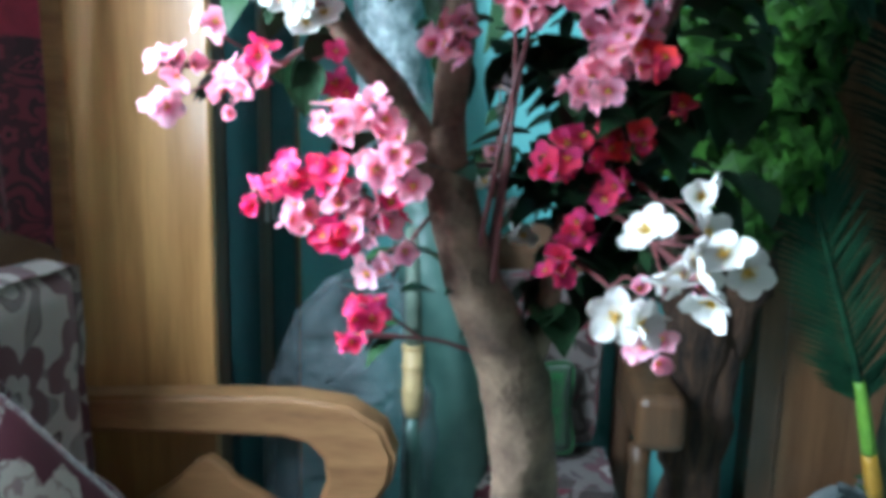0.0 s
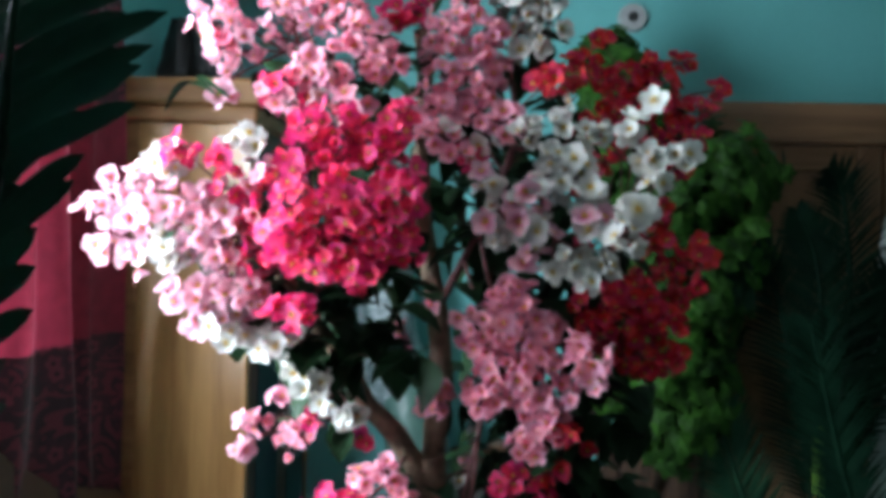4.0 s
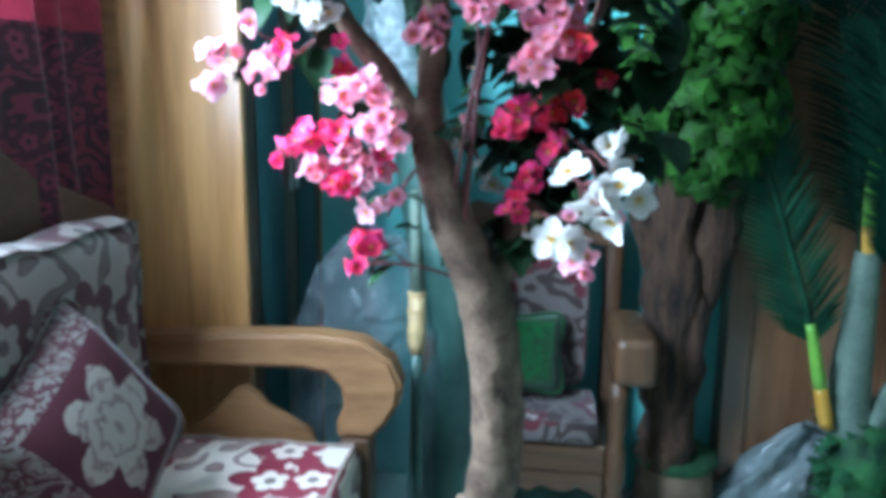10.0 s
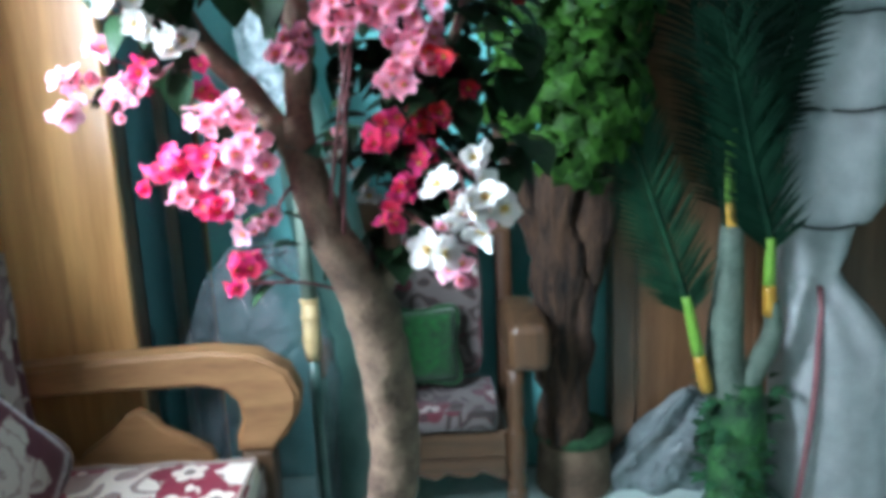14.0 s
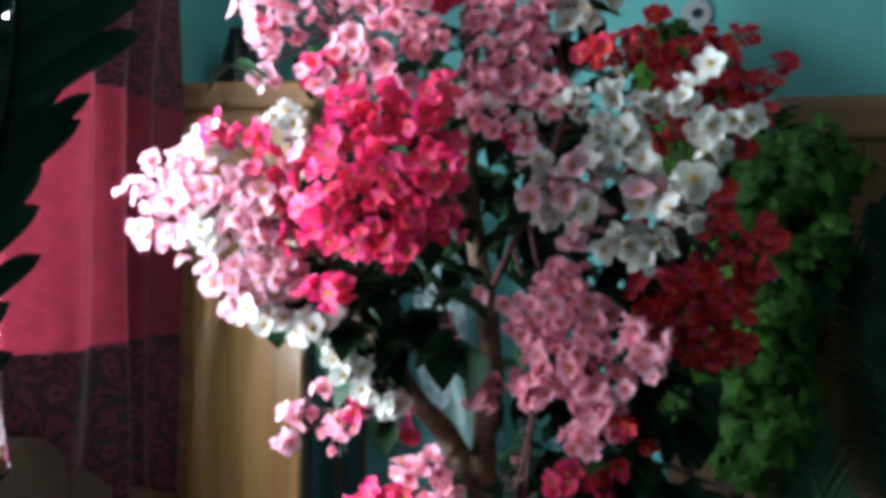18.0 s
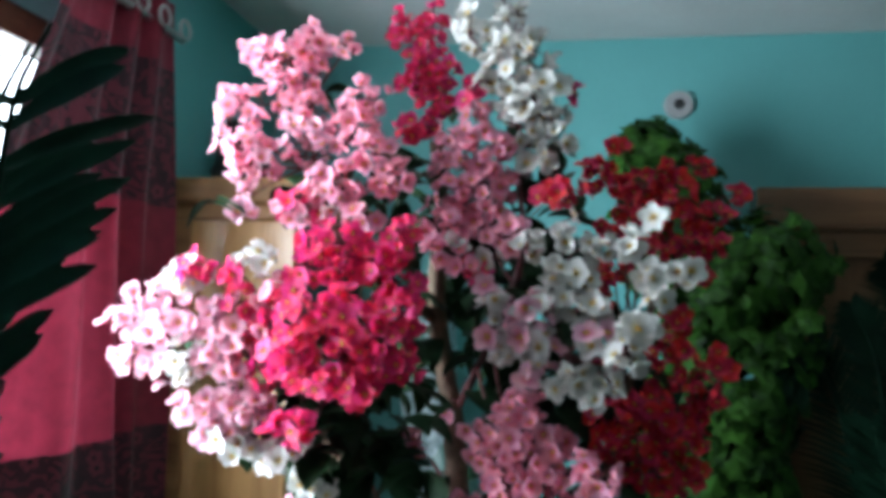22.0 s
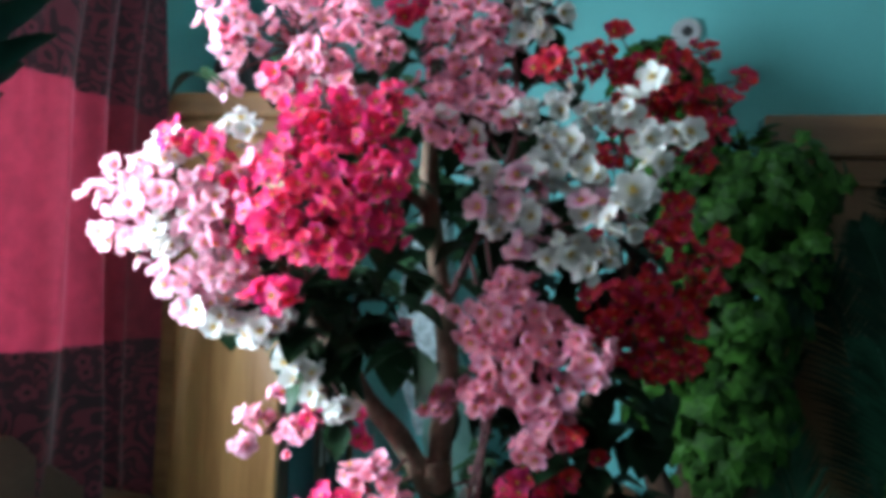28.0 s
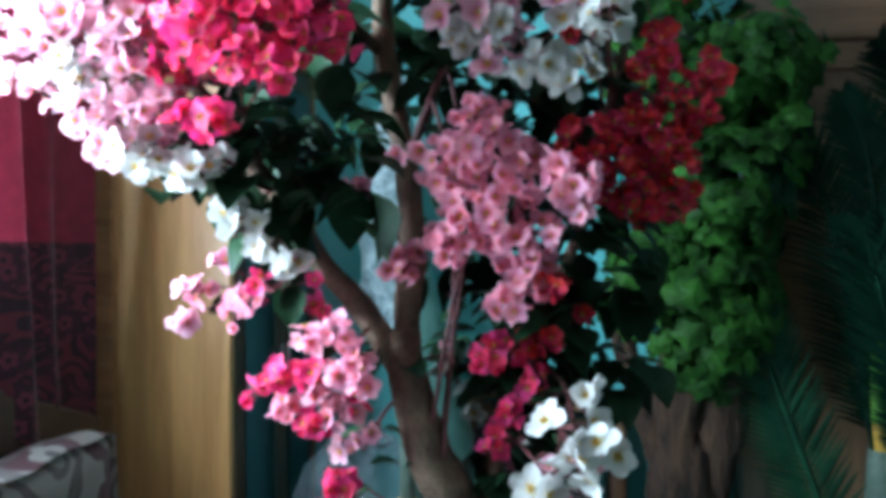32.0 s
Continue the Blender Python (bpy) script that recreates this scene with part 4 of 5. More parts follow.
spray("left", 18, 1.12, [(-0.084, 1.573, 0.056, 0.041, "R"), (-0.023, 1.568, 0.055, 0.040, "R"), (0.022, 1.555, 0.040, 0.044, "R"), (-0.052, 1.524, 0.059, 0.037, "R"), (-0.113, 1.528, 0.045, 0.038, "R"), (0.009, 1.512, 0.040, 0.026, "R")])
spray("left", 17, 1.11, [(-0.097, 1.429, 0.026, 0.023, "R"), (-0.128, 1.431, 0.017, 0.019, "R"), (-0.077, 1.491, 0.045, 0.026, "R"), (-0.024, 1.483, 0.033, 0.018, "R")])
spray("left", 19, 1.16, [(-0.275, 1.638, 0.023, 0.025, "R"), (-0.216, 1.630, 0.021, 0.020, "R"), (-0.183, 1.648, 0.032, 0.027, "W"), (-0.205, 1.585, 0.041, 0.028, "RB"), (-0.187, 1.554, 0.036, 0.028, "PR"), (-0.160, 1.501, 0.036, 0.030, "R")])
spray("left", 20, 1.19, [(-0.393, 1.555, 0.036, 0.030, "B"), (-0.393, 1.505, 0.018, 0.022, "B"), (-0.354, 1.589, 0.037, 0.031, "B"), (-0.307, 1.619, 0.039, 0.029, "WB"), (-0.343, 1.548, 0.035, 0.031, "B"), (-0.344, 1.491, 0.030, 0.023, "B")])
spray("left", 21, 1.16, [(-0.275, 1.563, 0.046, 0.033, "B"), (-0.272, 1.508, 0.048, 0.035, "WB"), (-0.225, 1.491, 0.045, 0.037, "B"), (-0.211, 1.534, 0.041, 0.031, "B"), (-0.236, 1.545, 0.033, 0.025, "B"), (-0.284, 1.496, 0.025, 0.021, "W")])
spray("left", 16, 1.15, [(-0.276, 1.445, 0.025, 0.023, "B"), (-0.226, 1.444, 0.045, 0.031, "B"), (-0.240, 1.409, 0.023, 0.020, "B"), (-0.181, 1.447, 0.044, 0.029, "B"), (-0.207, 1.409, 0.033, 0.020, "WB")])
spray("left", 14, 1.16, [(-0.187, 1.392, 0.034, 0.023, "W"), (-0.138, 1.385, 0.032, 0.023, "W"), (-0.106, 1.391, 0.020, 0.014, "W")])
spray("mid", 20, 1.36, [(-0.040, 2.041, 0.019, 0.031, "R"), (0.003, 2.035, 0.037, 0.048, "R"), (0.018, 1.973, 0.043, 0.043, "R"), (-0.016, 1.950, 0.033, 0.034, "R"), (-0.008, 1.875, 0.045, 0.030, "R"), (0.032, 1.921, 0.023, 0.028, "R"), (0.081, 1.944, 0.019, 0.020, "R"), (0.242, 1.932, 0.012, 0.018, "R")])
spray("inner", 20, 1.28, [(0.083, 2.003, 0.025, 0.034, "W"), (0.147, 2.001, 0.044, 0.049, "W"), (0.144, 1.937, 0.052, 0.043, "W"), (0.181, 1.966, 0.035, 0.039, "W"), (0.191, 1.897, 0.047, 0.043, "W"), (0.163, 1.859, 0.047, 0.038, "W"), (0.217, 1.846, 0.036, 0.047, "W"), (0.176, 1.804, 0.027, 0.013, "W")])
spray("inner", 17, 1.28, [(0.094, 1.890, 0.029, 0.024, "PR"), (0.070, 1.834, 0.034, 0.039, "P"), (0.113, 1.821, 0.047, 0.038, "P"), (0.063, 1.770, 0.036, 0.036, "P"), (0.119, 1.766, 0.042, 0.035, "P"), (0.056, 1.719, 0.041, 0.032, "P"), (0.116, 1.720, 0.046, 0.032, "P")])
spray("inner", 13, 1.25, [(0.063, 1.675, 0.038, 0.026, "P"), (0.101, 1.644, 0.034, 0.019, "PR"), (0.071, 1.675, 0.023, 0.015, "W"), (0.125, 1.661, 0.026, 0.012, "W"), (0.152, 1.692, 0.032, 0.028, "P"), (0.219, 1.754, 0.041, 0.020, "D"), (0.251, 1.727, 0.019, 0.010, "W")])
spray("inner", 15, 1.22, [(0.233, 1.687, 0.022, 0.019, "W"), (0.187, 1.674, 0.022, 0.022, "W"), (0.222, 1.644, 0.026, 0.023, "W"), (0.256, 1.637, 0.026, 0.023, "W"), (0.278, 1.676, 0.028, 0.019, "W"), (0.264, 1.591, 0.035, 0.030, "W"), (0.226, 1.605, 0.027, 0.023, "W")])
spray("inner", 11, 1.21, [(0.136, 1.607, 0.020, 0.025, "WB"), (0.197, 1.589, 0.040, 0.033, "WB"), (0.159, 1.557, 0.033, 0.028, "WB"), (0.205, 1.544, 0.036, 0.029, "WB"), (0.191, 1.509, 0.035, 0.026, "WB"), (0.152, 1.530, 0.022, 0.019, "W")])
spray("inner", 12, 1.2, [(0.252, 1.505, 0.021, 0.022, "W"), (0.298, 1.498, 0.022, 0.022, "W"), (0.277, 1.475, 0.022, 0.012, "W"), (0.279, 1.554, 0.031, 0.023, "WB"), (0.229, 1.485, 0.023, 0.015, "WB")])
spray("right", 18, 1.17, [(0.341, 1.630, 0.022, 0.022, "W"), (0.352, 1.605, 0.022, 0.015, "W"), (0.329, 1.573, 0.025, 0.021, "W"), (0.314, 1.541, 0.028, 0.025, "W"), (0.300, 1.521, 0.019, 0.015, "W"), (0.319, 1.676, 0.018, 0.021, "W"), (0.347, 1.710, 0.018, 0.015, "W"), (0.384, 1.638, 0.021, 0.023, "W")])
spray("right", 21, 1.44, [(0.314, 1.858, 0.023, 0.014, "D"), (0.292, 1.808, 0.044, 0.031, "D"), (0.349, 1.797, 0.040, 0.027, "D"), (0.418, 1.825, 0.045, 0.016, "D"), (0.409, 1.787, 0.046, 0.035, "D"), (0.501, 1.783, 0.019, 0.019, "D"), (0.454, 1.746, 0.037, 0.027, "D")])
spray("right", 20, 1.42, [(0.398, 1.748, 0.045, 0.032, "D"), (0.346, 1.743, 0.042, 0.034, "D"), (0.435, 1.699, 0.040, 0.026, "D"), (0.442, 1.651, 0.026, 0.023, "D"), (0.302, 1.715, 0.036, 0.028, "D"), (0.390, 1.693, 0.038, 0.033, "D"), (0.408, 1.577, 0.023, 0.026, "D")])
spray("right", 17, 1.38, [(0.286, 1.609, 0.020, 0.050, "D"), (0.387, 1.534, 0.034, 0.025, "D"), (0.287, 1.513, 0.016, 0.025, "D"), (0.343, 1.690, 0.027, 0.027, "D"), (0.309, 1.654, 0.023, 0.023, "D")])
spray("right", 16, 1.36, [(0.458, 1.513, 0.024, 0.027, "D"), (0.418, 1.486, 0.050, 0.032, "D"), (0.361, 1.454, 0.050, 0.032, "D"), (0.442, 1.461, 0.025, 0.022, "D"), (0.311, 1.431, 0.041, 0.032, "D"), (0.402, 1.415, 0.054, 0.038, "D")])
spray("right", 15, 1.35, [(0.344, 1.401, 0.049, 0.034, "D"), (0.369, 1.354, 0.054, 0.032, "D"), (0.413, 1.360, 0.032, 0.029, "D"), (0.303, 1.382, 0.036, 0.031, "D")])
spray("inner", 8, 1.27, [(0.167, 1.452, 0.039, 0.027, "P"), (0.137, 1.410, 0.040, 0.033, "P"), (0.192, 1.420, 0.039, 0.033, "P"), (0.122, 1.378, 0.028, 0.028, "P"), (0.170, 1.380, 0.043, 0.028, "P"), (0.220, 1.402, 0.024, 0.024, "P")])
spray("inner", 5, 1.26, [(0.172, 1.342, 0.047, 0.030, "P"), (0.142, 1.313, 0.036, 0.032, "P"), (0.218, 1.356, 0.030, 0.027, "P"), (0.196, 1.308, 0.035, 0.027, "P"), (0.242, 1.309, 0.028, 0.027, "P"), (0.131, 1.293, 0.022, 0.021, "P")])
spray("right", 13, 1.22, [(0.281, 1.366, 0.033, 0.029, "P"), (0.286, 1.337, 0.020, 0.018, "PB"), (0.263, 1.387, 0.018, 0.018, "P")])
spray("right", 11, 1.29, [(0.219, 1.257, 0.034, 0.028, "P"), (0.203, 1.221, 0.028, 0.018, "P"), (0.238, 1.280, 0.024, 0.020, "P"), (0.259, 1.250, 0.020, 0.016, "D")])
spray("mid", 6, 1.38, [(0.002, 1.359, 0.023, 0.030, "P"), (0.053, 1.277, 0.021, 0.021, "P"), (0.075, 1.284, 0.016, 0.021, "P"), (0.048, 1.426, 0.012, 0.019, "P"), (-0.027, 1.374, 0.013, 0.018, "P")])
spray("left", 13, 1.17, [(-0.186, 1.394, 0.027, 0.016, "W"), (-0.151, 1.377, 0.026, 0.017, "W"), (-0.121, 1.386, 0.022, 0.012, "W")])
spray("left", 11, 1.22, [(-0.130, 1.343, 0.023, 0.020, "W"), (-0.101, 1.315, 0.029, 0.026, "W"), (-0.084, 1.293, 0.021, 0.019, "W"), (-0.048, 1.278, 0.024, 0.021, "W")])
spray("left", 9, 1.32, [(-0.186, 1.276, 0.022, 0.013, "P"), (-0.221, 1.236, 0.022, 0.022, "PB"), (-0.239, 1.193, 0.024, 0.013, "B"), (-0.160, 1.212, 0.022, 0.031, "P"), (-0.130, 1.233, 0.023, 0.027, "PR"), (-0.045, 1.216, 0.017, 0.014, "R"), (-0.051, 1.252, 0.009, 0.009, "R")])
spray("left", 5, 1.24, [(-0.034, 1.185, 0.021, 0.020, "P"), (0.001, 1.192, 0.024, 0.021, "P"), (0.022, 1.162, 0.021, 0.021, "P"), (0.034, 1.136, 0.020, 0.020, "P"), (0.004, 1.144, 0.018, 0.016, "P")])
spray("left", 4, 1.3, [(-0.093, 1.123, 0.023, 0.019, "R"), (-0.050, 1.134, 0.023, 0.021, "R"), (-0.128, 1.105, 0.019, 0.016, "R"), (-0.036, 1.107, 0.023, 0.021, "PB"), (-0.088, 1.085, 0.023, 0.022, "P"), (-0.048, 1.069, 0.026, 0.017, "R"), (-0.009, 1.085, 0.024, 0.024, "PB"), (0.010, 1.095, 0.015, 0.019, "R")])
spray("left", 2, 1.35, [(-0.016, 1.023, 0.024, 0.020, "B"), (0.018, 1.044, 0.013, 0.017, "P")])
spray("right", 1, 1.34, [(-0.022, 0.981, 0.024, 0.019, "R"), (-0.037, 0.951, 0.015, 0.015, "R")])
spray("right", 10, 1.36, [(0.194, 1.159, 0.033, 0.027, "R"), (0.171, 1.136, 0.019, 0.014, "R"), (0.220, 1.170, 0.022, 0.020, "D"), (0.237, 1.118, 0.022, 0.020, "RD"), (0.297, 1.201, 0.014, 0.017, "D"), (0.254, 1.171, 0.022, 0.019, "D")])
spray("right", 7, 1.37, [(0.198, 1.073, 0.022, 0.020, "R"), (0.182, 1.033, 0.019, 0.021, "R")])
spray("right", 9, 1.24, [(0.297, 1.127, 0.020, 0.021, "V"), (0.251, 1.094, 0.015, 0.015, "V"), (0.302, 1.093, 0.022, 0.018, "V")])
spray("right", 8, 1.19, [(0.279, 1.068, 0.024, 0.024, "V"), (0.328, 1.070, 0.021, 0.017, "V"), (0.262, 1.052, 0.012, 0.012, "V"), (0.301, 1.045, 0.012, 0.012, "V"), (0.306, 1.083, 0.016, 0.013, "V")])
spray("right", 6, 1.27, [(0.249, 1.005, 0.029, 0.022, "V"), (0.267, 0.973, 0.023, 0.019, "PB"), (0.252, 1.032, 0.010, 0.009, "P"), (0.311, 1.036, 0.013, 0.010, "P")])
spray("right", 12, 1.33, [(0.213, 1.239, 0.026, 0.024, "P"), (0.188, 1.221, 0.017, 0.015, "P"), (0.223, 1.278, 0.028, 0.026, "P")])
spray("mid", 3, 1.46, [(0.111, 1.226, 0.009, 0.010, "W"), (0.120, 1.200, 0.009, 0.012, "W"), (0.105, 1.156, 0.012, 0.012, "WP"), (0.100, 1.118, 0.012, 0.019, "W"), (0.134, 1.076, 0.016, 0.021, "W"), (0.145, 1.051, 0.012, 0.014, "W")])
spray("mid", 8, 1.36, [(0.042, 1.270, 0.011, 0.016, "P"), (0.069, 1.267, 0.021, 0.022, "P")])


def leaf_clump(centre, spread, count, seed, size=0.95):
    """Dark leaves that fill in between the blossoms."""
    r = random.Random(seed)
    for k in range(count):
        p = Vector(centre) + Vector((r.gauss(0, 1), r.gauss(0, 0.6), r.gauss(0, 0.8))) * spread
        d = Vector((r.uniform(-1, 1), r.uniform(-1, 0.4), r.uniform(-0.8, 0.3)))
        ob = new("leaf", r.choice(LEAVES))
        ob.parent = tree
        ob.matrix_world = Matrix.LocRotScale(p, d.to_track_quat("Y", "Z"), Vector((1, 1, 1)) * size * r.uniform(0.8, 1.2))


leaf_clump((0.19, 1.33, 1.80), 0.030, 14, 1)
leaf_clump((0.06, 1.44, 1.73), 0.030, 10, 2)
leaf_clump((-0.05, 1.27, 1.42), 0.040, 22, 3)
leaf_clump((-0.13, 1.24, 1.40), 0.030, 10, 4)
leaf_clump((0.10, 1.40, 0.985), 0.024, 9, 5, 0.9)
leaf_clump((0.175, 1.42, 0.985), 0.020, 6, 6, 0.9)
leaf_clump((-0.075, 1.30, 1.245), 0.012, 2, 7)
leaf_clump((0.24, 1.36, 1.20), 0.035, 14, 8)
leaf_clump((0.30, 1.36, 1.30), 0.035, 12, 9)
leaf_clump((-0.27, 1.21, 1.74), 0.015, 3, 10)
leaf_clump((0.0, 1.33, 1.80), 0.020, 5, 11)
leaf_clump((0.20, 1.45, 1.13), 0.035, 14, 12)
leaf_clump((0.27, 1.45, 1.24), 0.040, 16, 13)
leaf_clump((0.15, 1.46, 1.27), 0.040, 14, 14)
leaf_clump((0.20, 1.40, 1.50), 0.045, 18, 15)
leaf_clump((0.13, 1.40, 1.62), 0.040, 14, 16)
leaf_clump((0.23, 1.48, 1.04), 0.040, 16, 17, 1.1)
leaf_clump((0.19, 1.49, 1.13), 0.040, 18, 18, 1.1)
leaf_clump((0.29, 1.48, 1.16), 0.040, 16, 19, 1.1)
leaf_clump((0.22, 1.49, 1.24), 0.045, 18, 20, 1.1)
leaf_clump((0.01, 1.28, 1.37), 0.035, 14, 21, 1.1)
leaf_clump((0.335, 1.47, 1.22), 0.035, 16, 22, 1.1)
leaf_clump((0.32, 1.46, 1.12), 0.032, 14, 23, 1.1)
leaf_clump((0.27, 1.47, 1.05), 0.030, 12, 24, 1.1)
for k, (c, s, n) in enumerate((((0.22, 1.47, 1.44), 0.055, 26), ((0.27, 1.45, 1.58), 0.055, 24), ((0.10, 1.46, 1.75), 0.055, 24), ((0.30, 1.46, 1.33), 0.050, 22), ((0.15, 1.50, 1.36), 0.035, 18), ((0.22, 1.45, 1.27), 0.040, 18), ((-0.05, 1.48, 1.62), 0.045, 20), ((-0.02, 1.50, 1.50), 0.035, 14), ((0.20, 1.46, 1.72), 0.05, 20), ((-0.08, 1.36, 1.46), 0.045, 18), ((-0.02, 1.36, 1.80), 0.04, 12), ((0.33, 1.47, 1.47), 0.05, 16), ((0.17, 1.46, 1.16), 0.035, 14))):
    leaf_clump(c, s, n, 30 + k, 1.05)
for k, c in enumerate(((0.14, 1.50, 1.53), (0.10, 1.50, 1.66), (0.17, 1.48, 1.43), (0.05, 1.52, 1.60), (0.24, 1.44, 1.66), (0.28, 1.43, 1.50), (0.0, 1.40, 1.72), (-0.06, 1.33, 1.38), (-0.14, 1.28, 1.46))):
    leaf_clump(c, 0.042, 20, 60 + k, 1.2)
for k in range(3):
    a, z = k * 1.9, 1.05 + 0.02 * k
    part("twig", tube(curve_points([(0.10 + 0.012 * math.sin(a), 1.38 + 0.012 * math.cos(a), z - 0.06), (0.13 + 0.02 * math.sin(a * 1.7), 1.37 + 0.02 * math.cos(a), z + 0.16), (0.16 + 0.05 * math.sin(a * 2.3), 1.36 + 0.04 * math.cos(a * 1.4), z + 0.36)], 8), [0.0035, 0.0033, 0.003, 0.0028, 0.0025, 0.0022, 0.002, 0.0016], 6), STEM, tree)
rl = random.Random(77)
for key, i0, i1, n in (("left", 2, 18, 16), ("right", 4, 9, 6), ("inner", 6, 14, 10), ("upper", 3, 12, 8)):
    for k in range(n):
        p = BOUGHS[key][rl.randint(i0, i1)]
        d = Vector((rl.uniform(-1, 1), rl.uniform(-1, 0.5), rl.uniform(-0.7, 0.4)))
        ob = new("leaf", rl.choice(LEAVES))
        ob.parent = tree
        ob.matrix_world = Matrix.LocRotScale(p, d.to_track_quat("Y", "Z"), Vector((1, 1, 1)) * rl.uniform(0.8, 1.3))

# ---- wooden armchair by the back wall ----
chair = thing("armchair", "dark wooden armchair with a floral seat cover and thick arms", "armchair")
AX0, AX1, AY0, AY1 = 0.0, 0.445, 2.175, 2.50
for x in (AX0, AX1):
    part("leg", lathe([(0.022, 0.0), (0.028, 0.02), (0.028, 0.12), (0.021, 0.13), (0.029, 0.15), (0.021, 0.17), (0.027, 0.19), (0.027, 0.29), (0.020, 0.31), (0.025, 0.36), (0.022, 0.42), (0.027, 0.474)], (x, AY0 + 0.025, 0.0), 16), BROWN, chair, "turned wooden front leg")
    part("leg", box(x - 0.025, x + 0.025, AY1 - 0.05, AY1, 0.0, 0.80, 0.008), DARKWOOD, chair)
    part("arm", box(x + (-0.02 if x > 0.2 else -0.09), x + (0.09 if x > 0.2 else 0.02), AY0 - 0.03, AY1 - 0.051, 0.475, 0.605, 0.024, seg=3), BROWN, chair, "thick rounded wooden arm")
part("seat", box(AX0 + 0.026, AX1 - 0.026, AY0 + 0.01, AY1 - 0.051, 0.22, 0.30, 0.006), BROWN_ACROSS, chair)
part("apron", outline_slab([(AX0 + 0.03, 0.22), (AX0 + 0.03, 0.15)] + [(AX0 + 0.03 + 0.385 * i / 12, 0.15 + 0.03 * abs(math.sin(i * 1.1))) for i in range(1, 12)] + [(AX1 - 0.03, 0.15), (AX1 - 0.03, 0.22)], AY0 + 0.012, AY0 + 0.034, 0.003), BROWN_ACROSS, chair, "carved scalloped apron")
part("seat_cushion", cushion(AX0 + 0.045, AX1 - 0.045, AY0 - 0.01, AY1 - 0.08, 0.303, 0.375, 10, 0.5, 0.006, 8), CHAIR_COVER, chair)
part("back_cushion", cushion(AX0 + 0.05, AX1 - 0.07, AY1 - 0.13, AY1 - 0.052, 0.38, 0.82, 10, 0.6, 0.008, 9), CHAIR_COVER, chair)
part("back_frame", outline_slab([(AX0 - 0.02, 0.78), (AX0 - 0.02, 0.86), (0.05, 0.90), (0.10, 0.89), (0.16, 0.92), (0.22, 0.94), (0.28, 0.92), (0.34, 0.89), (0.40, 0.90), (AX1 + 0.02, 0.86), (AX1 + 0.02, 0.78)], AY1 - 0.048, AY1 - 0.004, 0.006), BROWN_ACROSS, chair)
throw_pillow("green_cushion", "bright green cloth cushion leaning in the armchair", (0.195, 2.31, 0.505), 78, 0, 4, 0.105, 0.045, GREEN_CLOTH, GREEN_CLOTH)

# ---- leafy tree of driftwood on a stump ----
bush = thing("leafy_tree", "leafy green artificial tree with driftwood trunk on a log", "artificial tree")
SC = (0.64, 2.415)
part("stump", lathe([(0.108, 0.0), (0.114, 0.01), (0.110, 0.10), (0.106, 0.172), (0.098, 0.18), (0.0005, 0.182)], (*SC, 0), 24), CUTWOOD, bush, "short sawn log used as the base")
part("moss", lathe([(0.112, 0.166), (0.122, 0.18), (0.118, 0.196), (0.08, 0.210), (0.0005, 0.216)], (*SC, 0), 24), DARK_MOSS, bush)
bt = curve_points([(0.61, 2.38, 0.18), (0.595, 2.37, 0.32), (0.59, 2.36, 0.50), (0.585, 2.345, 0.68), (0.58, 2.33, 0.86), (0.60, 2.32, 1.05), (0.62, 2.30, 1.35), (0.56, 2.28, 1.7)], 26)
part("trunk", tube(bt, [0.070 - 0.03 * max(0, i - 12) / 13 + 0.010 * math.sin(i * 1.3) for i in range(26)], 18, rough=0.2, seed=12, lumps=0.016), DRIFT, bush, "gnarled dark driftwood trunk")
b2 = curve_points([(0.63, 2.36, 0.20), (0.645, 2.33, 0.42), (0.655, 2.32, 0.60), (0.64, 2.32, 0.82), (0.69, 2.30, 1.05)], 16)
part("trunk", tube(b2, [0.035 - 0.015 * i / 15 + 0.006 * math.sin(i * 1.7) for i in range(16)], 14, rough=0.2, seed=13, lumps=0.012), DRIFT, bush)
rb = random.Random(5)


def ivy_leaf(size, seed):
    r = random.Random(seed)
    own = bmesh.new()
    c = own.verts.new((0, 0.35 * size, 0.06 * size))
    rim = []
    for k in range(10):
        a = -math.pi / 2 + 2 * math.pi * k / 10
        q = size * ((0.62, 0.42)[k % 2] + r.uniform(-0.06, 0.06))
        rim.append(own.verts.new((q * math.cos(a), 0.4 * size + q * math.sin(a), -0.12 * size * abs(math.cos(a)) - 0.1 * size * max(0, math.sin(a)))))
    for k in range(10):
        own.faces.new((c, rim[k], rim[(k + 1) % 10]))
    return finish("leaf", own, IVY, smooth=False)


IVY_LEAVES = [ivy_leaf(0.040 + 0.006 * i, i) for i in range(4)]
part("trunk", tube(curve_points([(0.63, 2.37, 0.45), (0.66, 2.35, 0.70), (0.69, 2.33, 0.90), (0.71, 2.31, 1.12)], 14), [0.03 + 0.035 * min(1, i / 7) + 0.006 * math.sin(i * 1.9) for i in range(14)], 16, rough=0.2, seed=19, lumps=0.014), DRIFT, bush)
part("branch", tube(curve_points([(0.575, 2.36, 0.66), (0.52, 2.34, 0.84), (0.465, 2.32, 0.98), (0.425, 2.31, 1.12)], 12), [0.042 - 0.016 * i / 11 for i in range(12)], 14, rough=0.2, seed=23, lumps=0.010), DRIFT, bush, "side branch of driftwood")
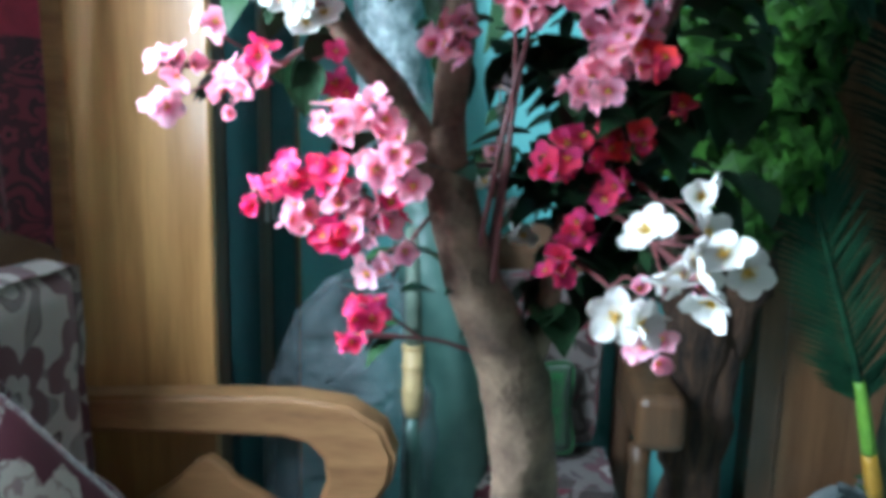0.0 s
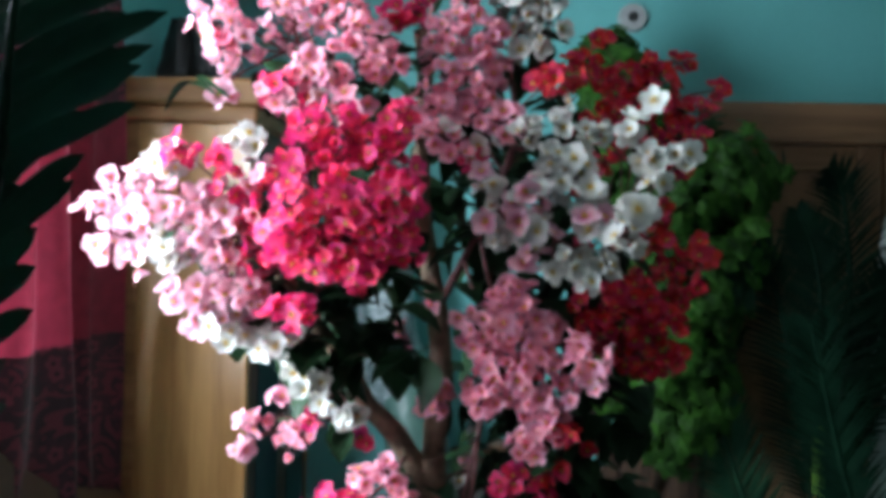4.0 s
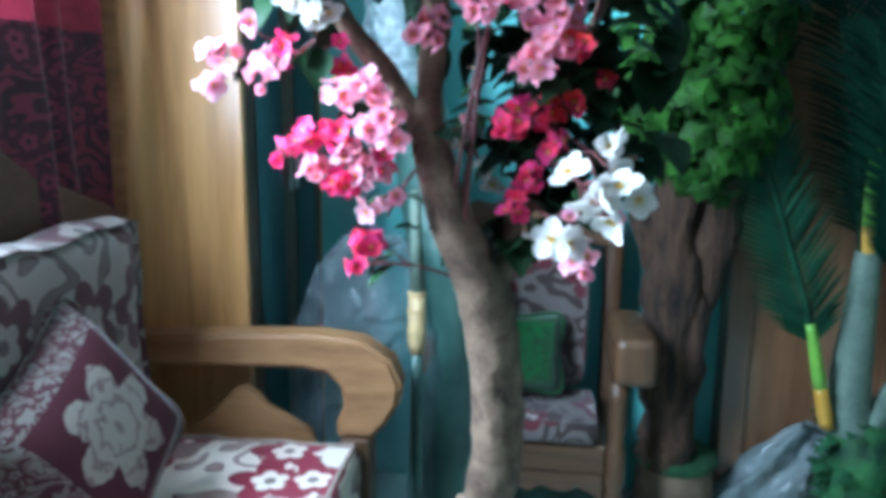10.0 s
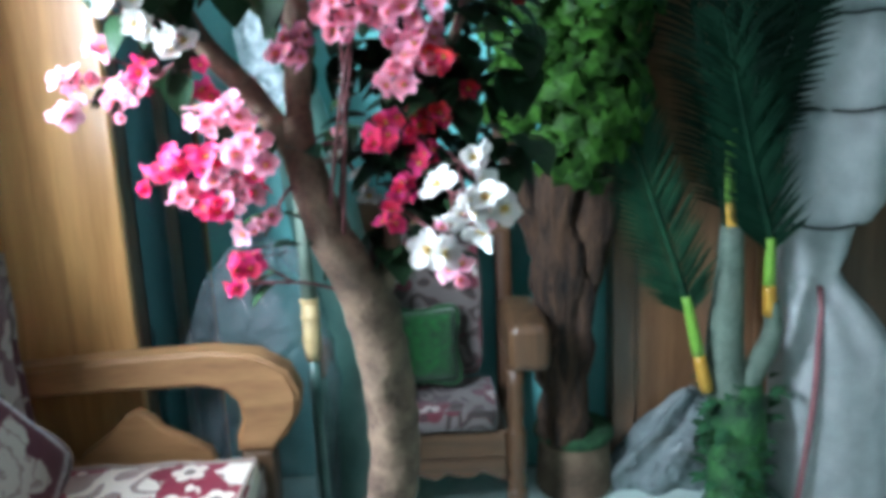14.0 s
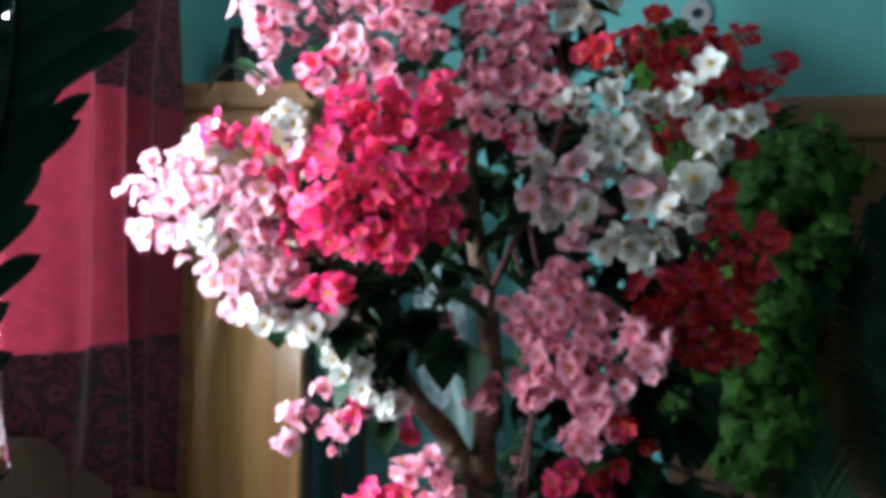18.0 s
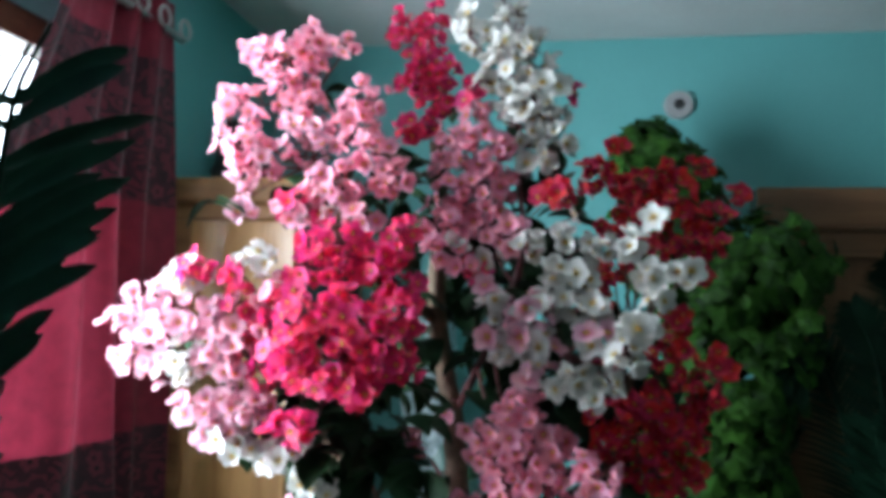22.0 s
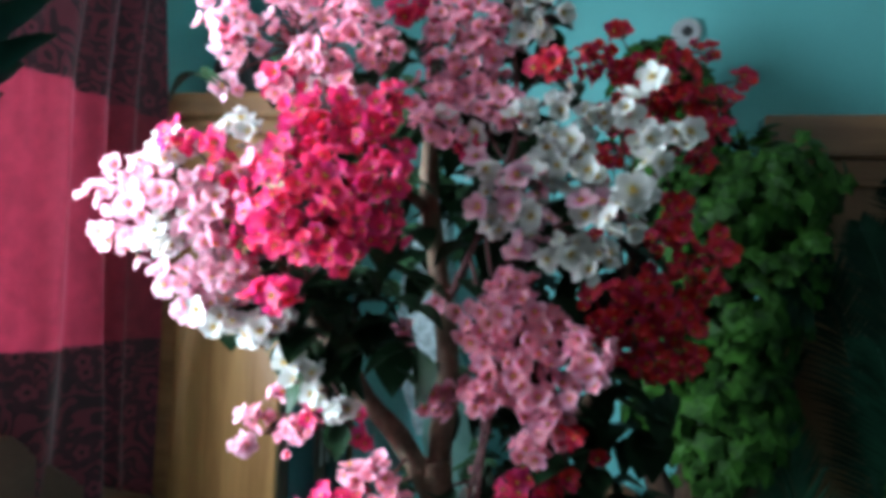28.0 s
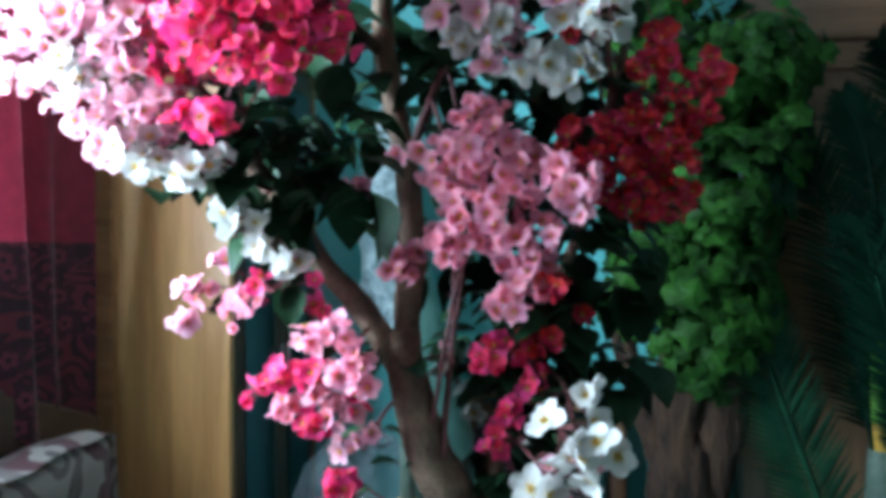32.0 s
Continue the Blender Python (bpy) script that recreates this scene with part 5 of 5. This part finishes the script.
CLUMPS = ((0.44, 2.24, 2.04, 0.07, 0.070), (0.50, 2.22, 1.98, 0.08, 0.07), (0.44, 2.24, 1.16, 0.06, 0.07), (0.47, 2.18, 1.20, 0.09, 0.12), (0.42, 2.20, 1.99, 0.095, 0.10), (0.49, 2.20, 1.88, 0.15, 0.13), (0.70, 2.15, 1.72, 0.17, 0.13), (0.58, 2.17, 1.66, 0.20, 0.18), (0.64, 2.15, 1.42, 0.18, 0.20), (0.62, 2.12, 1.18, 0.15, 0.17), (0.60, 2.13, 1.06, 0.12, 0.10), (0.50, 2.17, 1.35, 0.12, 0.15), (0.78, 2.16, 1.55, 0.09, 0.10), (0.47, 2.2, 1.75, 0.12, 0.12))
made = 0
joined_leaves = bmesh.new()
for cx, cy, cz, rx, rz in CLUMPS:
    cen = Vector((cx, cy, cz))
    base = min(bt, key=lambda p: (p - cen).length)
    part("branch", tube(curve_points([base, base.lerp(cen, 0.5) + Vector((0, 0, 0.03)), cen], 8), [0.010 - 0.0008 * i for i in range(8)], 6), DRIFT, bush)
    for k in range(int(620 * rx * rz / 0.0324 * 0.45)):
        d = Vector((rb.gauss(0, 1), rb.gauss(0, 1) - 0.25, rb.gauss(0, 1))).normalized()
        p = cen + Vector((d.x * rx, d.y * min(rx, 0.14), d.z * rz)) * rb.uniform(0.55, 1.08)
        if p.y > 2.5:
            continue
        f = (d + Vector((0, -0.3, 0.35)) + Vector((rb.uniform(-1, 1), rb.uniform(-1, 1), rb.uniform(-1, 1))) * 0.5).normalized()
        q = f.to_track_quat("Z", "Y") @ Euler((0, 0, rb.uniform(0, 6.28))).to_quaternion()
        m = Matrix.LocRotScale(p, q, Vector((1, 1, 1)) * rb.uniform(0.75, 1.2))
        me = rb.choice(IVY_LEAVES)
        if made < 300 and d.y < -0.2 and k % 3 == 0:
            ob = new("leaf", me)
            ob.parent = bush
            ob.matrix_world = m
            made += 1
        else:
            vs = [joined_leaves.verts.new(m @ v.co) for v in me.vertices]
            for po in me.polygons:
                joined_leaves.faces.new([vs[i] for i in po.vertices])
ob = part("foliage", joined_leaves, IVY, bush, smooth=False)
ob["kind"] = "stuff"

# ---- feather palm with a wrapped green base ----
palm = thing("palm_plant", "artificial palm with a textured green base, yellow sheaths and feather fronds", "artificial palm")
QC = (1.045, 2.19)
bm = lathe([(0.096, 0.0), (0.094, 0.02), (0.078, 0.08), (0.073, 0.16), (0.075, 0.26), (0.070, 0.36), (0.05, 0.41), (0.03, 0.42)], (*QC, 0), 20)
bmesh.ops.subdivide_edges(bm, edges=bm.edges[:], cuts=1, use_grid_fill=True)
for v in bm.verts:
    if v.co.z > 0.01:
        v.co += (v.co - Vector((*QC, v.co.z))) * 0.16 * noise.noise(v.co * 45)
part("base", bm, material("mottled_green_base", (0.07, 0.22, 0.06), 0.6, dark=(0.008, 0.035, 0.018), scale=13, grain=90, bump=1.0, mix=0.5), palm, "rough mottled green base")
wl = leaf_mesh("wrap_leaf", material("base_leaf_green", (0.05, 0.17, 0.06), 0.5, dark=(0.02, 0.08, 0.035), scale=30), 0.05, 0.02, 0.4)
for k in range(90):
    a, z = rb.uniform(0, 6.28), rb.uniform(0.06, 0.42)
    d = Vector((math.cos(a), math.sin(a), rb.uniform(-0.2, 1.4)))
    ob = new("wrap_leaf", wl)
    ob.parent = palm
    ob.matrix_world = Matrix.LocRotScale(Vector((QC[0] + 0.076 * math.cos(a), QC[1] + 0.076 * math.sin(a), z)), d.to_track_quat("Y", "Z"), Vector((1, 1, 1)) * rb.uniform(0.6, 1.1))
for pts, r in (([(1.01, 2.19, 0.38), (1.0, 2.19, 0.53), (1.0, 2.18, 0.70), (0.998, 2.17, 0.84)], (0.055, 0.028)), ([(1.05, 2.18, 0.39), (1.09, 2.17, 0.48), (1.112, 2.16, 0.56), (1.10, 2.155, 0.64)], (0.035, 0.020))):
    part("stem", tube(curve_points(pts, 10), [r[0] + (r[1] - r[0]) * i / 9 for i in range(10)], 12, rough=0.1, seed=3), PALE_STEM, palm)


def frond(owner, spine, width, mats, count, leaflet, droop=0.25, sheath=True, r0=0.014, spread=0.9, seed=0, plane=None, single=False, rise=0.75, blunt=0.7):
    """A feather frond: yellow and lime foot, then a rib with leaflets on both sides."""
    rnd = random.Random(seed)
    sp = curve_points(spine, 30)
    rib = part("frond", tube(sp, [r0 * (1 - 0.8 * i / 29) for i in range(30)], 8), mats[0], owner)
    if sheath:
        part("sheath", tube(sp[:5], [r0 * 1.25, r0 * 1.35, r0 * 1.3, r0 * 1.25, r0 * 1.15], 10), YELLOW, rib, "yellow leaf sheath")
        part("sheath", tube(sp[4:12], [r0 * 1.2 - r0 * 0.05 * i for i in range(8)], 10), LIME, rib, "lime leaf sheath")
    own = bmesh.new()
    start = 9 if sheath else 2
    for k in range(count):
        u = k / (count - 1)
        idx = start + u * (29 - start)
        i = min(int(idx), 28)
        p = sp[i].lerp(sp[i + 1], idx - i)
        ax = (sp[i + 1] - sp[i]).normalized()
        nrm = Vector(plane) if plane else Vector((0, -1, 0.15))
        side = ax.cross(nrm).normalized()
        ln = leaflet * (math.sin(math.pi * (0.18 + 0.78 * u)) ** blunt) * rnd.uniform(0.9, 1.08)
        for s in (-1, 1):
            d = (side * s * spread + ax * (rise + 0.4 * u) + nrm * rnd.uniform(-0.1, 0.25)).normalized()
            n2 = d.cross(ax).normalized()
            wv = ax.cross(d).cross(d).normalized()
            prev = None
            if single:
                own = bmesh.new()
            for j in range(4):
                t = j / 3
                q = p + d * ln * t - Vector((0, 0, 1)) * ln * droop * t * t
                w = width * (0.55 + 0.45 * math.sin(math.pi * min(1, t * 1.15))) * (1 - t ** 3 * 0.97)
                a, b, c = own.verts.new(q + wv * w), own.verts.new(q + n2 * w * 0.25), own.verts.new(q - wv * w)
                if prev:
                    own.faces.new((prev[0], prev[1], b, a)), own.faces.new((prev[1], prev[2], c, b))
                prev = (a, b, c)
            if single:
                part("leaflet", own, mats[1], rib)
    if not single:
        ob = part("foliage", own, mats[1], rib)
        ob["kind"] = "stuff"


FM = (FROND, FROND)
# FROND darkened by a third, painting the second frond as if in shade.
FROND_SHADED = material("half_shaded_frond", (0.012, 0.048, 0.024), 0.55, dark=(0.005, 0.022, 0.012), scale=14, grain=90, spec=0.1)
frond(palm, [(0.945, 2.16, 0.40), (0.905, 2.15, 0.55), (0.872, 2.15, 0.68), (0.80, 2.14, 0.88), (0.73, 2.13, 1.07), (0.70, 2.12, 1.15)], 0.0062, FM, 52, 0.165, 0.10, seed=1, single=True, rise=0.80, blunt=0.42)
frond(palm, [(1.10, 2.155, 0.60), (1.09, 2.15, 0.72), (1.085, 2.15, 0.82), (1.03, 2.14, 1.0), (0.975, 2.13, 1.21), (0.94, 2.12, 1.34)], 0.0062, (FROND_SHADED, FROND_SHADED), 52, 0.165, 0.10, seed=2, single=True, rise=0.80, blunt=0.42)
frond(palm, [(0.998, 2.17, 0.80), (0.985, 2.16, 0.95), (0.98, 2.15, 1.10), (0.975, 2.13, 1.28), (0.94, 2.10, 1.50), (0.88, 2.07, 1.62)], 0.0055, (PALM_SHADED, PALM_SHADED), 64, 0.17, 0.2, seed=3)
frond(palm, [(1.00, 2.17, 0.82), (1.01, 2.16, 1.0), (1.03, 2.14, 1.2), (1.03, 2.12, 1.45), (0.99, 2.08, 1.66), (0.94, 2.04, 1.72)], 0.0055, (PALM_SHADED, PALM_SHADED), 64, 0.17, 0.2, sheath=False, seed=4)
frond(palm, [(0.99, 2.17, 0.82), (0.96, 2.17, 1.0), (0.92, 2.16, 1.2), (0.86, 2.14, 1.42), (0.79, 2.10, 1.50), (0.73, 2.06, 1.42)], 0.0055, (PALM_SHADED, PALM_SHADED), 64, 0.17, 0.2, sheath=False, seed=5)
frond(palm, [(1.00, 2.17, 0.82), (1.03, 2.18, 1.0), (1.09, 2.18, 1.2), (1.15, 2.16, 1.42), (1.22, 2.12, 1.52), (1.28, 2.06, 1.48)], 0.010, (PALM_SHADED, PALM_SHADED), 60, 0.16, 0.2, sheath=False, seed=9)

# ---- sacks ----


def sack(name, label, rows, sides=44, wob=0.020, seed=0):
    """A filled woven sack; rows: z, centre x, centre y, half width, half depth."""
    own = bmesh.new()
    rings = []
    for i in range((len(rows) - 1) * 5 + 1):
        u = i / 5
        k = min(int(u), len(rows) - 2)
        t = u - k
        t = t * t * (3 - 2 * t)
        z, cx, cy, hx, hy = (a + (b - a) * t for a, b in zip(rows[k], rows[k + 1]))
        ring = []
        for j in range(sides):
            a = 2 * math.pi * j / sides
            c, s = math.cos(a), math.sin(a)
            q = 1 / (abs(c) ** 3 + abs(s) ** 3) ** (1 / 3)
            v = Vector((cx + hx * c * q, cy + hy * s * q, z))
            v += Vector((c, s, 0)) * wob * (0.5 * noise.noise(Vector((a * 3.1 + z * 3, z * 19, seed + 4))) + noise.noise(Vector((a * 2.2, z * 7, seed))) + 0.8 * math.sin(a * 7 + z * 4 + 2 * noise.noise(Vector((z * 9, a, seed)))) * (0.3 + 0.7 * (1 - hx / 0.17)))
            ring.append(own.verts.new(v))
        rings.append(ring)
    for a, b in zip(rings, rings[1:]):
        for j in range(sides):
            own.faces.new((a[j], a[(j + 1) % sides], b[(j + 1) % sides], b[j]))
    own.faces.new(rings[0][::-1]), own.faces.new(rings[-1])
    top = thing(name, label, "sack")
    part("cloth", own, SACK, top)
    return top


s1 = sack("woven_sack", "tall white woven sack tied into bulges with dark cord", [(0.665, 1.275, 2.33, 0.080, 0.07), (0.80, 1.29, 2.33, 0.095, 0.08), (0.815, 1.31, 2.33, 0.115, 0.09), (0.86, 1.33, 2.33, 0.128, 0.10), (1.07, 1.345, 2.33, 0.122, 0.10), (1.11, 1.35, 2.33, 0.105, 0.085), (1.15, 1.35, 2.33, 0.125, 0.10), (1.26, 1.335, 2.33, 0.150, 0.105), (1.345, 1.325, 2.33, 0.105, 0.085), (1.355, 1.325, 2.33, 0.096, 0.08), (1.40, 1.33, 2.33, 0.112, 0.09), (1.52, 1.33, 2.33, 0.115, 0.09), (1.62, 1.33, 2.33, 0.10, 0.08), (1.70, 1.33, 2.33, 0.05, 0.05)], wob=0.008, seed=3)
for z, x, r in ((0.808, 1.30, 0.106), (1.11, 1.35, 0.105), (1.352, 1.325, 0.097)):
    part("cord", tube([(x + r * 1.10 * math.cos(a / 12 * math.pi), 2.33 + (r * 0.9 + 0.004) * math.sin(a / 12 * math.pi), z + 0.004 * math.sin(a)) for a in range(25)], 0.004, 6, cap=False), CORD, s1)
s2 = sack("woven_sack", "bulging white woven sack with a faded red stripe on the floor", [(0.0, 1.36, 2.30, 0.13, 0.12), (0.04, 1.36, 2.30, 0.165, 0.14), (0.30, 1.355, 2.30, 0.165, 0.14), (0.46, 1.35, 2.30, 0.155, 0.13), (0.56, 1.32, 2.31, 0.118, 0.10), (0.64, 1.285, 2.33, 0.085, 0.075), (0.67, 1.275, 2.33, 0.080, 0.07)], wob=0.010, seed=8)
part("stripe", tube(curve_points([(1.20, 2.163, 0.02), (1.215, 2.157, 0.18), (1.232, 2.160, 0.36), (1.243, 2.178, 0.48), (1.268, 2.222, 0.58), (1.275, 2.252, 0.645)], 12), 0.008, 6), SACK_RED, s2)
s3 = sack("plastic_bag", "crumpled translucent plastic bag lying on the floor", [(0.0, 0.95, 2.40, 0.20, 0.05), (0.03, 0.95, 2.40, 0.215, 0.052), (0.10, 0.97, 2.40, 0.19, 0.048), (0.17, 1.0, 2.40, 0.15, 0.042), (0.24, 1.02, 2.40, 0.10, 0.034), (0.30, 1.02, 2.40, 0.03, 0.02)], sides=72, wob=0.05, seed=11)
s3.children[0].data.materials[0] = GREY_FILM
part("knot", tube(curve_points([(1.02, 2.40, 0.29), (1.03, 2.395, 0.315), (1.05, 2.39, 0.33)], 6), [0.02, 0.012, 0.01, 0.016, 0.022, 0.026], 10, rough=0.4, seed=4), GREY_FILM, s3)

# ---- plastic-wrapped plant between sofa and armchair ----
wrap = thing("wrapped_bundle", "tall bundle wrapped in grey-green and clear crumpled plastic", "bundle")
part("inner_wrap", tube(curve_points([(0.0, 2.24, 0.0), (0.0, 2.24, 0.35), (-0.01, 2.24, 0.70), (-0.06, 2.27, 1.0), (-0.11, 2.30, 1.2)], 24), [0.115 - 0.04 * i / 23 for i in range(24)], 20, rough=0.1, seed=7), GREEN_WRAP, wrap, "grey-green plastic wrapping")
part("upper_wrap", tube(curve_points([(-0.10, 2.29, 1.05), (-0.135, 2.30, 1.2), (-0.155, 2.31, 1.38), (-0.15, 2.31, 1.55), (-0.13, 2.31, 1.75)], 20), [0.07, 0.074, 0.078, 0.08, 0.083, 0.085, 0.085, 0.084, 0.082, 0.08, 0.078, 0.075, 0.072, 0.068, 0.062, 0.056, 0.05, 0.04, 0.03, 0.02], 18, rough=0.25, seed=8), PALE_WRAP, wrap, "pale crumpled plastic wrapping")
film = sack("plastic_wrap", "clear crumpled plastic film round a bundle", [(0.0, -0.21, 2.09, 0.14, 0.12), (0.1, -0.21, 2.09, 0.175, 0.13), (0.50, -0.20, 2.09, 0.175, 0.12), (0.68, -0.19, 2.09, 0.155, 0.11), (0.78, -0.19, 2.09, 0.115, 0.09), (0.86, -0.17, 2.09, 0.05, 0.05)], sides=60, wob=0.035, seed=21)
film.children[0].data.materials[0] = FILM
part("tie", tube([(-0.165 + 0.056 * math.cos(a / 8 * math.pi), 2.09 + 0.056 * math.sin(a / 8 * math.pi), 0.84) for a in range(17)], 0.004, 6, cap=False), CORD, film)
cane = thing("cane_stalk", "tan and pale green cane stalk leaning against the wrapped bundle", "cane")
part("stalk", tube([(-0.05, 2.02, 0.0), (-0.05, 2.0, 0.4), (-0.048, 1.98, 0.60)], 0.013, 10), GREEN_WRAP, cane)
part("stalk", tube([(-0.048, 1.98, 0.60), (-0.048, 1.98, 0.63), (-0.047, 1.98, 0.75)], [0.015, 0.021, 0.020], 10), CANE, cane)
part("stalk", tube([(-0.047, 1.98, 0.75), (-0.05, 1.98, 0.86), (-0.055, 1.99, 0.98)], [0.018, 0.015, 0.012], 10), PALE_STEM, cane)
for z in (0.65, 0.70, 0.74):
    part("joint", tube([(-0.048, 1.98, z), (-0.048, 1.98, z + 0.008)], 0.0225, 10), CANE, cane)

# ---- palm by the window, close to the path ----
near = thing("window_palm", "dark glossy artificial palm with long arching fronds in a pot", "artificial palm")
part("pot", lathe([(0.07, 0.0), (0.075, 0.004), (0.095, 0.15), (0.10, 0.155), (0.10, 0.175), (0.09, 0.175)], (-0.42, 0.40, 0.455), 24), TERRACOTTA, near)
part("stem", tube(curve_points([(-0.42, 0.40, 0.60), (-0.40, 0.45, 0.85), (-0.38, 0.52, 1.05)], 8), [0.03, 0.028, 0.026, 0.024, 0.022, 0.02, 0.018, 0.016], 10), PALE_STEM, near)


def blade(root, tip, width, sag, facing):
    """One long leaflet that leaves the rib low and curves up to its tip, folded along its midrib."""
    own = bmesh.new()
    a, b = Vector(root), Vector(tip)
    mid = a.lerp(b, 0.55) - Vector((0, 0, sag))
    prev = None
    for j in range(9):
        t = j / 8
        p = a * (1 - t) ** 2 + mid * 2 * t * (1 - t) + b * t * t
        ax = ((mid - a) * (1 - t) + (b - mid) * t).normalized()
        side = ax.cross(facing).normalized()
        w = width * (0.45 + 0.55 * min(1, t * 2.5)) * max(0.06, 1 - 0.94 * (max(0.0, t - 0.4) / 0.6) ** 4)
        q = own.verts.new(p + side * w + facing * w * 0.12), own.verts.new(p - facing * w * 0.22), own.verts.new(p - side * w + facing * w * 0.12)
        if prev:
            own.faces.new((prev[0], prev[1], q[1], q[0])), own.faces.new((prev[1], prev[2], q[2], q[1]))
        prev = q
    return own


rn = random.Random(14)
NEAR_FACE = Vector((0.42, -0.90, 0.10)).normalized()


def tip_reach(z):
    """How far to the right the leaflets of the large frond reach, by the height of their tips."""
    if z > 1.60:
        return -0.086 - 7.0 * max(0.0, z - 1.75) ** 2 - 0.18 * max(0.0, 1.72 - z)
    return -0.153 - 0.32 * max(0.0, 1.575 - z)


# The large frond in front and smaller ones behind it, filling the view of the window.
for fx, fy, z0, z1, n, wide in ((0.0, 0.70, 1.35, 1.787, 16, 0.0088), (-0.055, 0.745, 1.52, 1.74, 9, 0.0090), (-0.10, 0.765, 1.22, 1.72, 19, 0.0125), (-0.18, 0.78, 1.16, 1.70, 20, 0.0135), (-0.26, 0.77, 1.12, 1.70, 21, 0.0145), (-0.33, 0.75, 1.06, 1.62, 20, 0.0150)):
    spine = curve_points([(-0.38, 0.52, 1.03), (-0.35 + fx, fy - 0.08, 1.10), (-0.305 + fx, fy, 1.24), (-0.252 + fx, fy, 1.42), (-0.217 + fx, fy, 1.56), (-0.210 + fx, fy, 1.66), (-0.198 + fx, fy, 1.75), (-0.17 + fx, fy, 1.81)], 60)
    rib = part("frond", tube(spine, [0.006 - 0.004 * i / 59 for i in range(60)], 8), PALM_SHADED, near)
    for k in range(n):
        z = z0 + (z1 - z0) * (k / (n - 1)) ** 0.82 + rn.uniform(-0.005, 0.005)
        tip = Vector((tip_reach(z) + fx + rn.uniform(-0.012, 0.004), fy + rn.uniform(-0.02, 0.02), z))
        rise = 0.055 - 0.02 * min(1, max(0, z - 1.70) / 0.1)
        root = min(spine, key=lambda p: abs(p.z - (z - rise)))
        part("leaflet", blade(root, tip, wide * rn.uniform(0.9, 1.12), -0.010, NEAR_FACE), FROND_DARK, rib)
        part("leaflet", blade(root, root + Vector((-0.16 + rn.uniform(-0.01, 0.01), 0.02, rise * 0.9)), wide, -0.010, NEAR_FACE), FROND_DARK, rib)
# A low frond whose narrower leaflets fan out upwards.
spine = curve_points([(-0.40, 0.50, 0.98), (-0.43, 0.60, 1.00), (-0.46, 0.69, 1.03), (-0.50, 0.74, 1.05)], 20)
rib = part("frond", tube(spine, [0.006 - 0.003 * i / 19 for i in range(20)], 8), PALM_SHADED, near)
for x, z in ((-0.211, 1.311), (-0.202, 1.291), (-0.192, 1.262), (-0.217, 1.216), (-0.222, 1.165), (-0.24, 1.12)):
    part("leaflet", blade(Vector((-0.43, 0.69, z - 0.115)), Vector((x, 0.70 + rn.uniform(-0.015, 0.015), z)), 0.0085, 0.012, NEAR_FACE), FROND_DARK, rib)

# ---- small things ----
outlet = thing("wall_fitting", "round white wall fitting with a dark centre", "wall fitting")
part("plate", tube([(0.550, BACK - 0.001, 2.222), (0.550, BACK - 0.022, 2.222)], [0.045, 0.040], 24), PLASTIC_WHITE, outlet)
part("centre", tube([(0.550, BACK - 0.0225, 2.222), (0.550, BACK - 0.028, 2.222)], [0.016, 0.014], 16), BLACK, outlet)
bag = sack("black_bag", "small crumpled black bag on top of the cabinet", [(1.889, -0.64, 2.10, 0.05, 0.06), (1.93, -0.64, 2.10, 0.065, 0.07), (2.02, -0.65, 2.10, 0.05, 0.05), (2.08, -0.67, 2.10, 0.02, 0.02)], wob=0.02, seed=31)
bag["category"] = "bag"
bag.children[0].data.materials[0] = BLACK
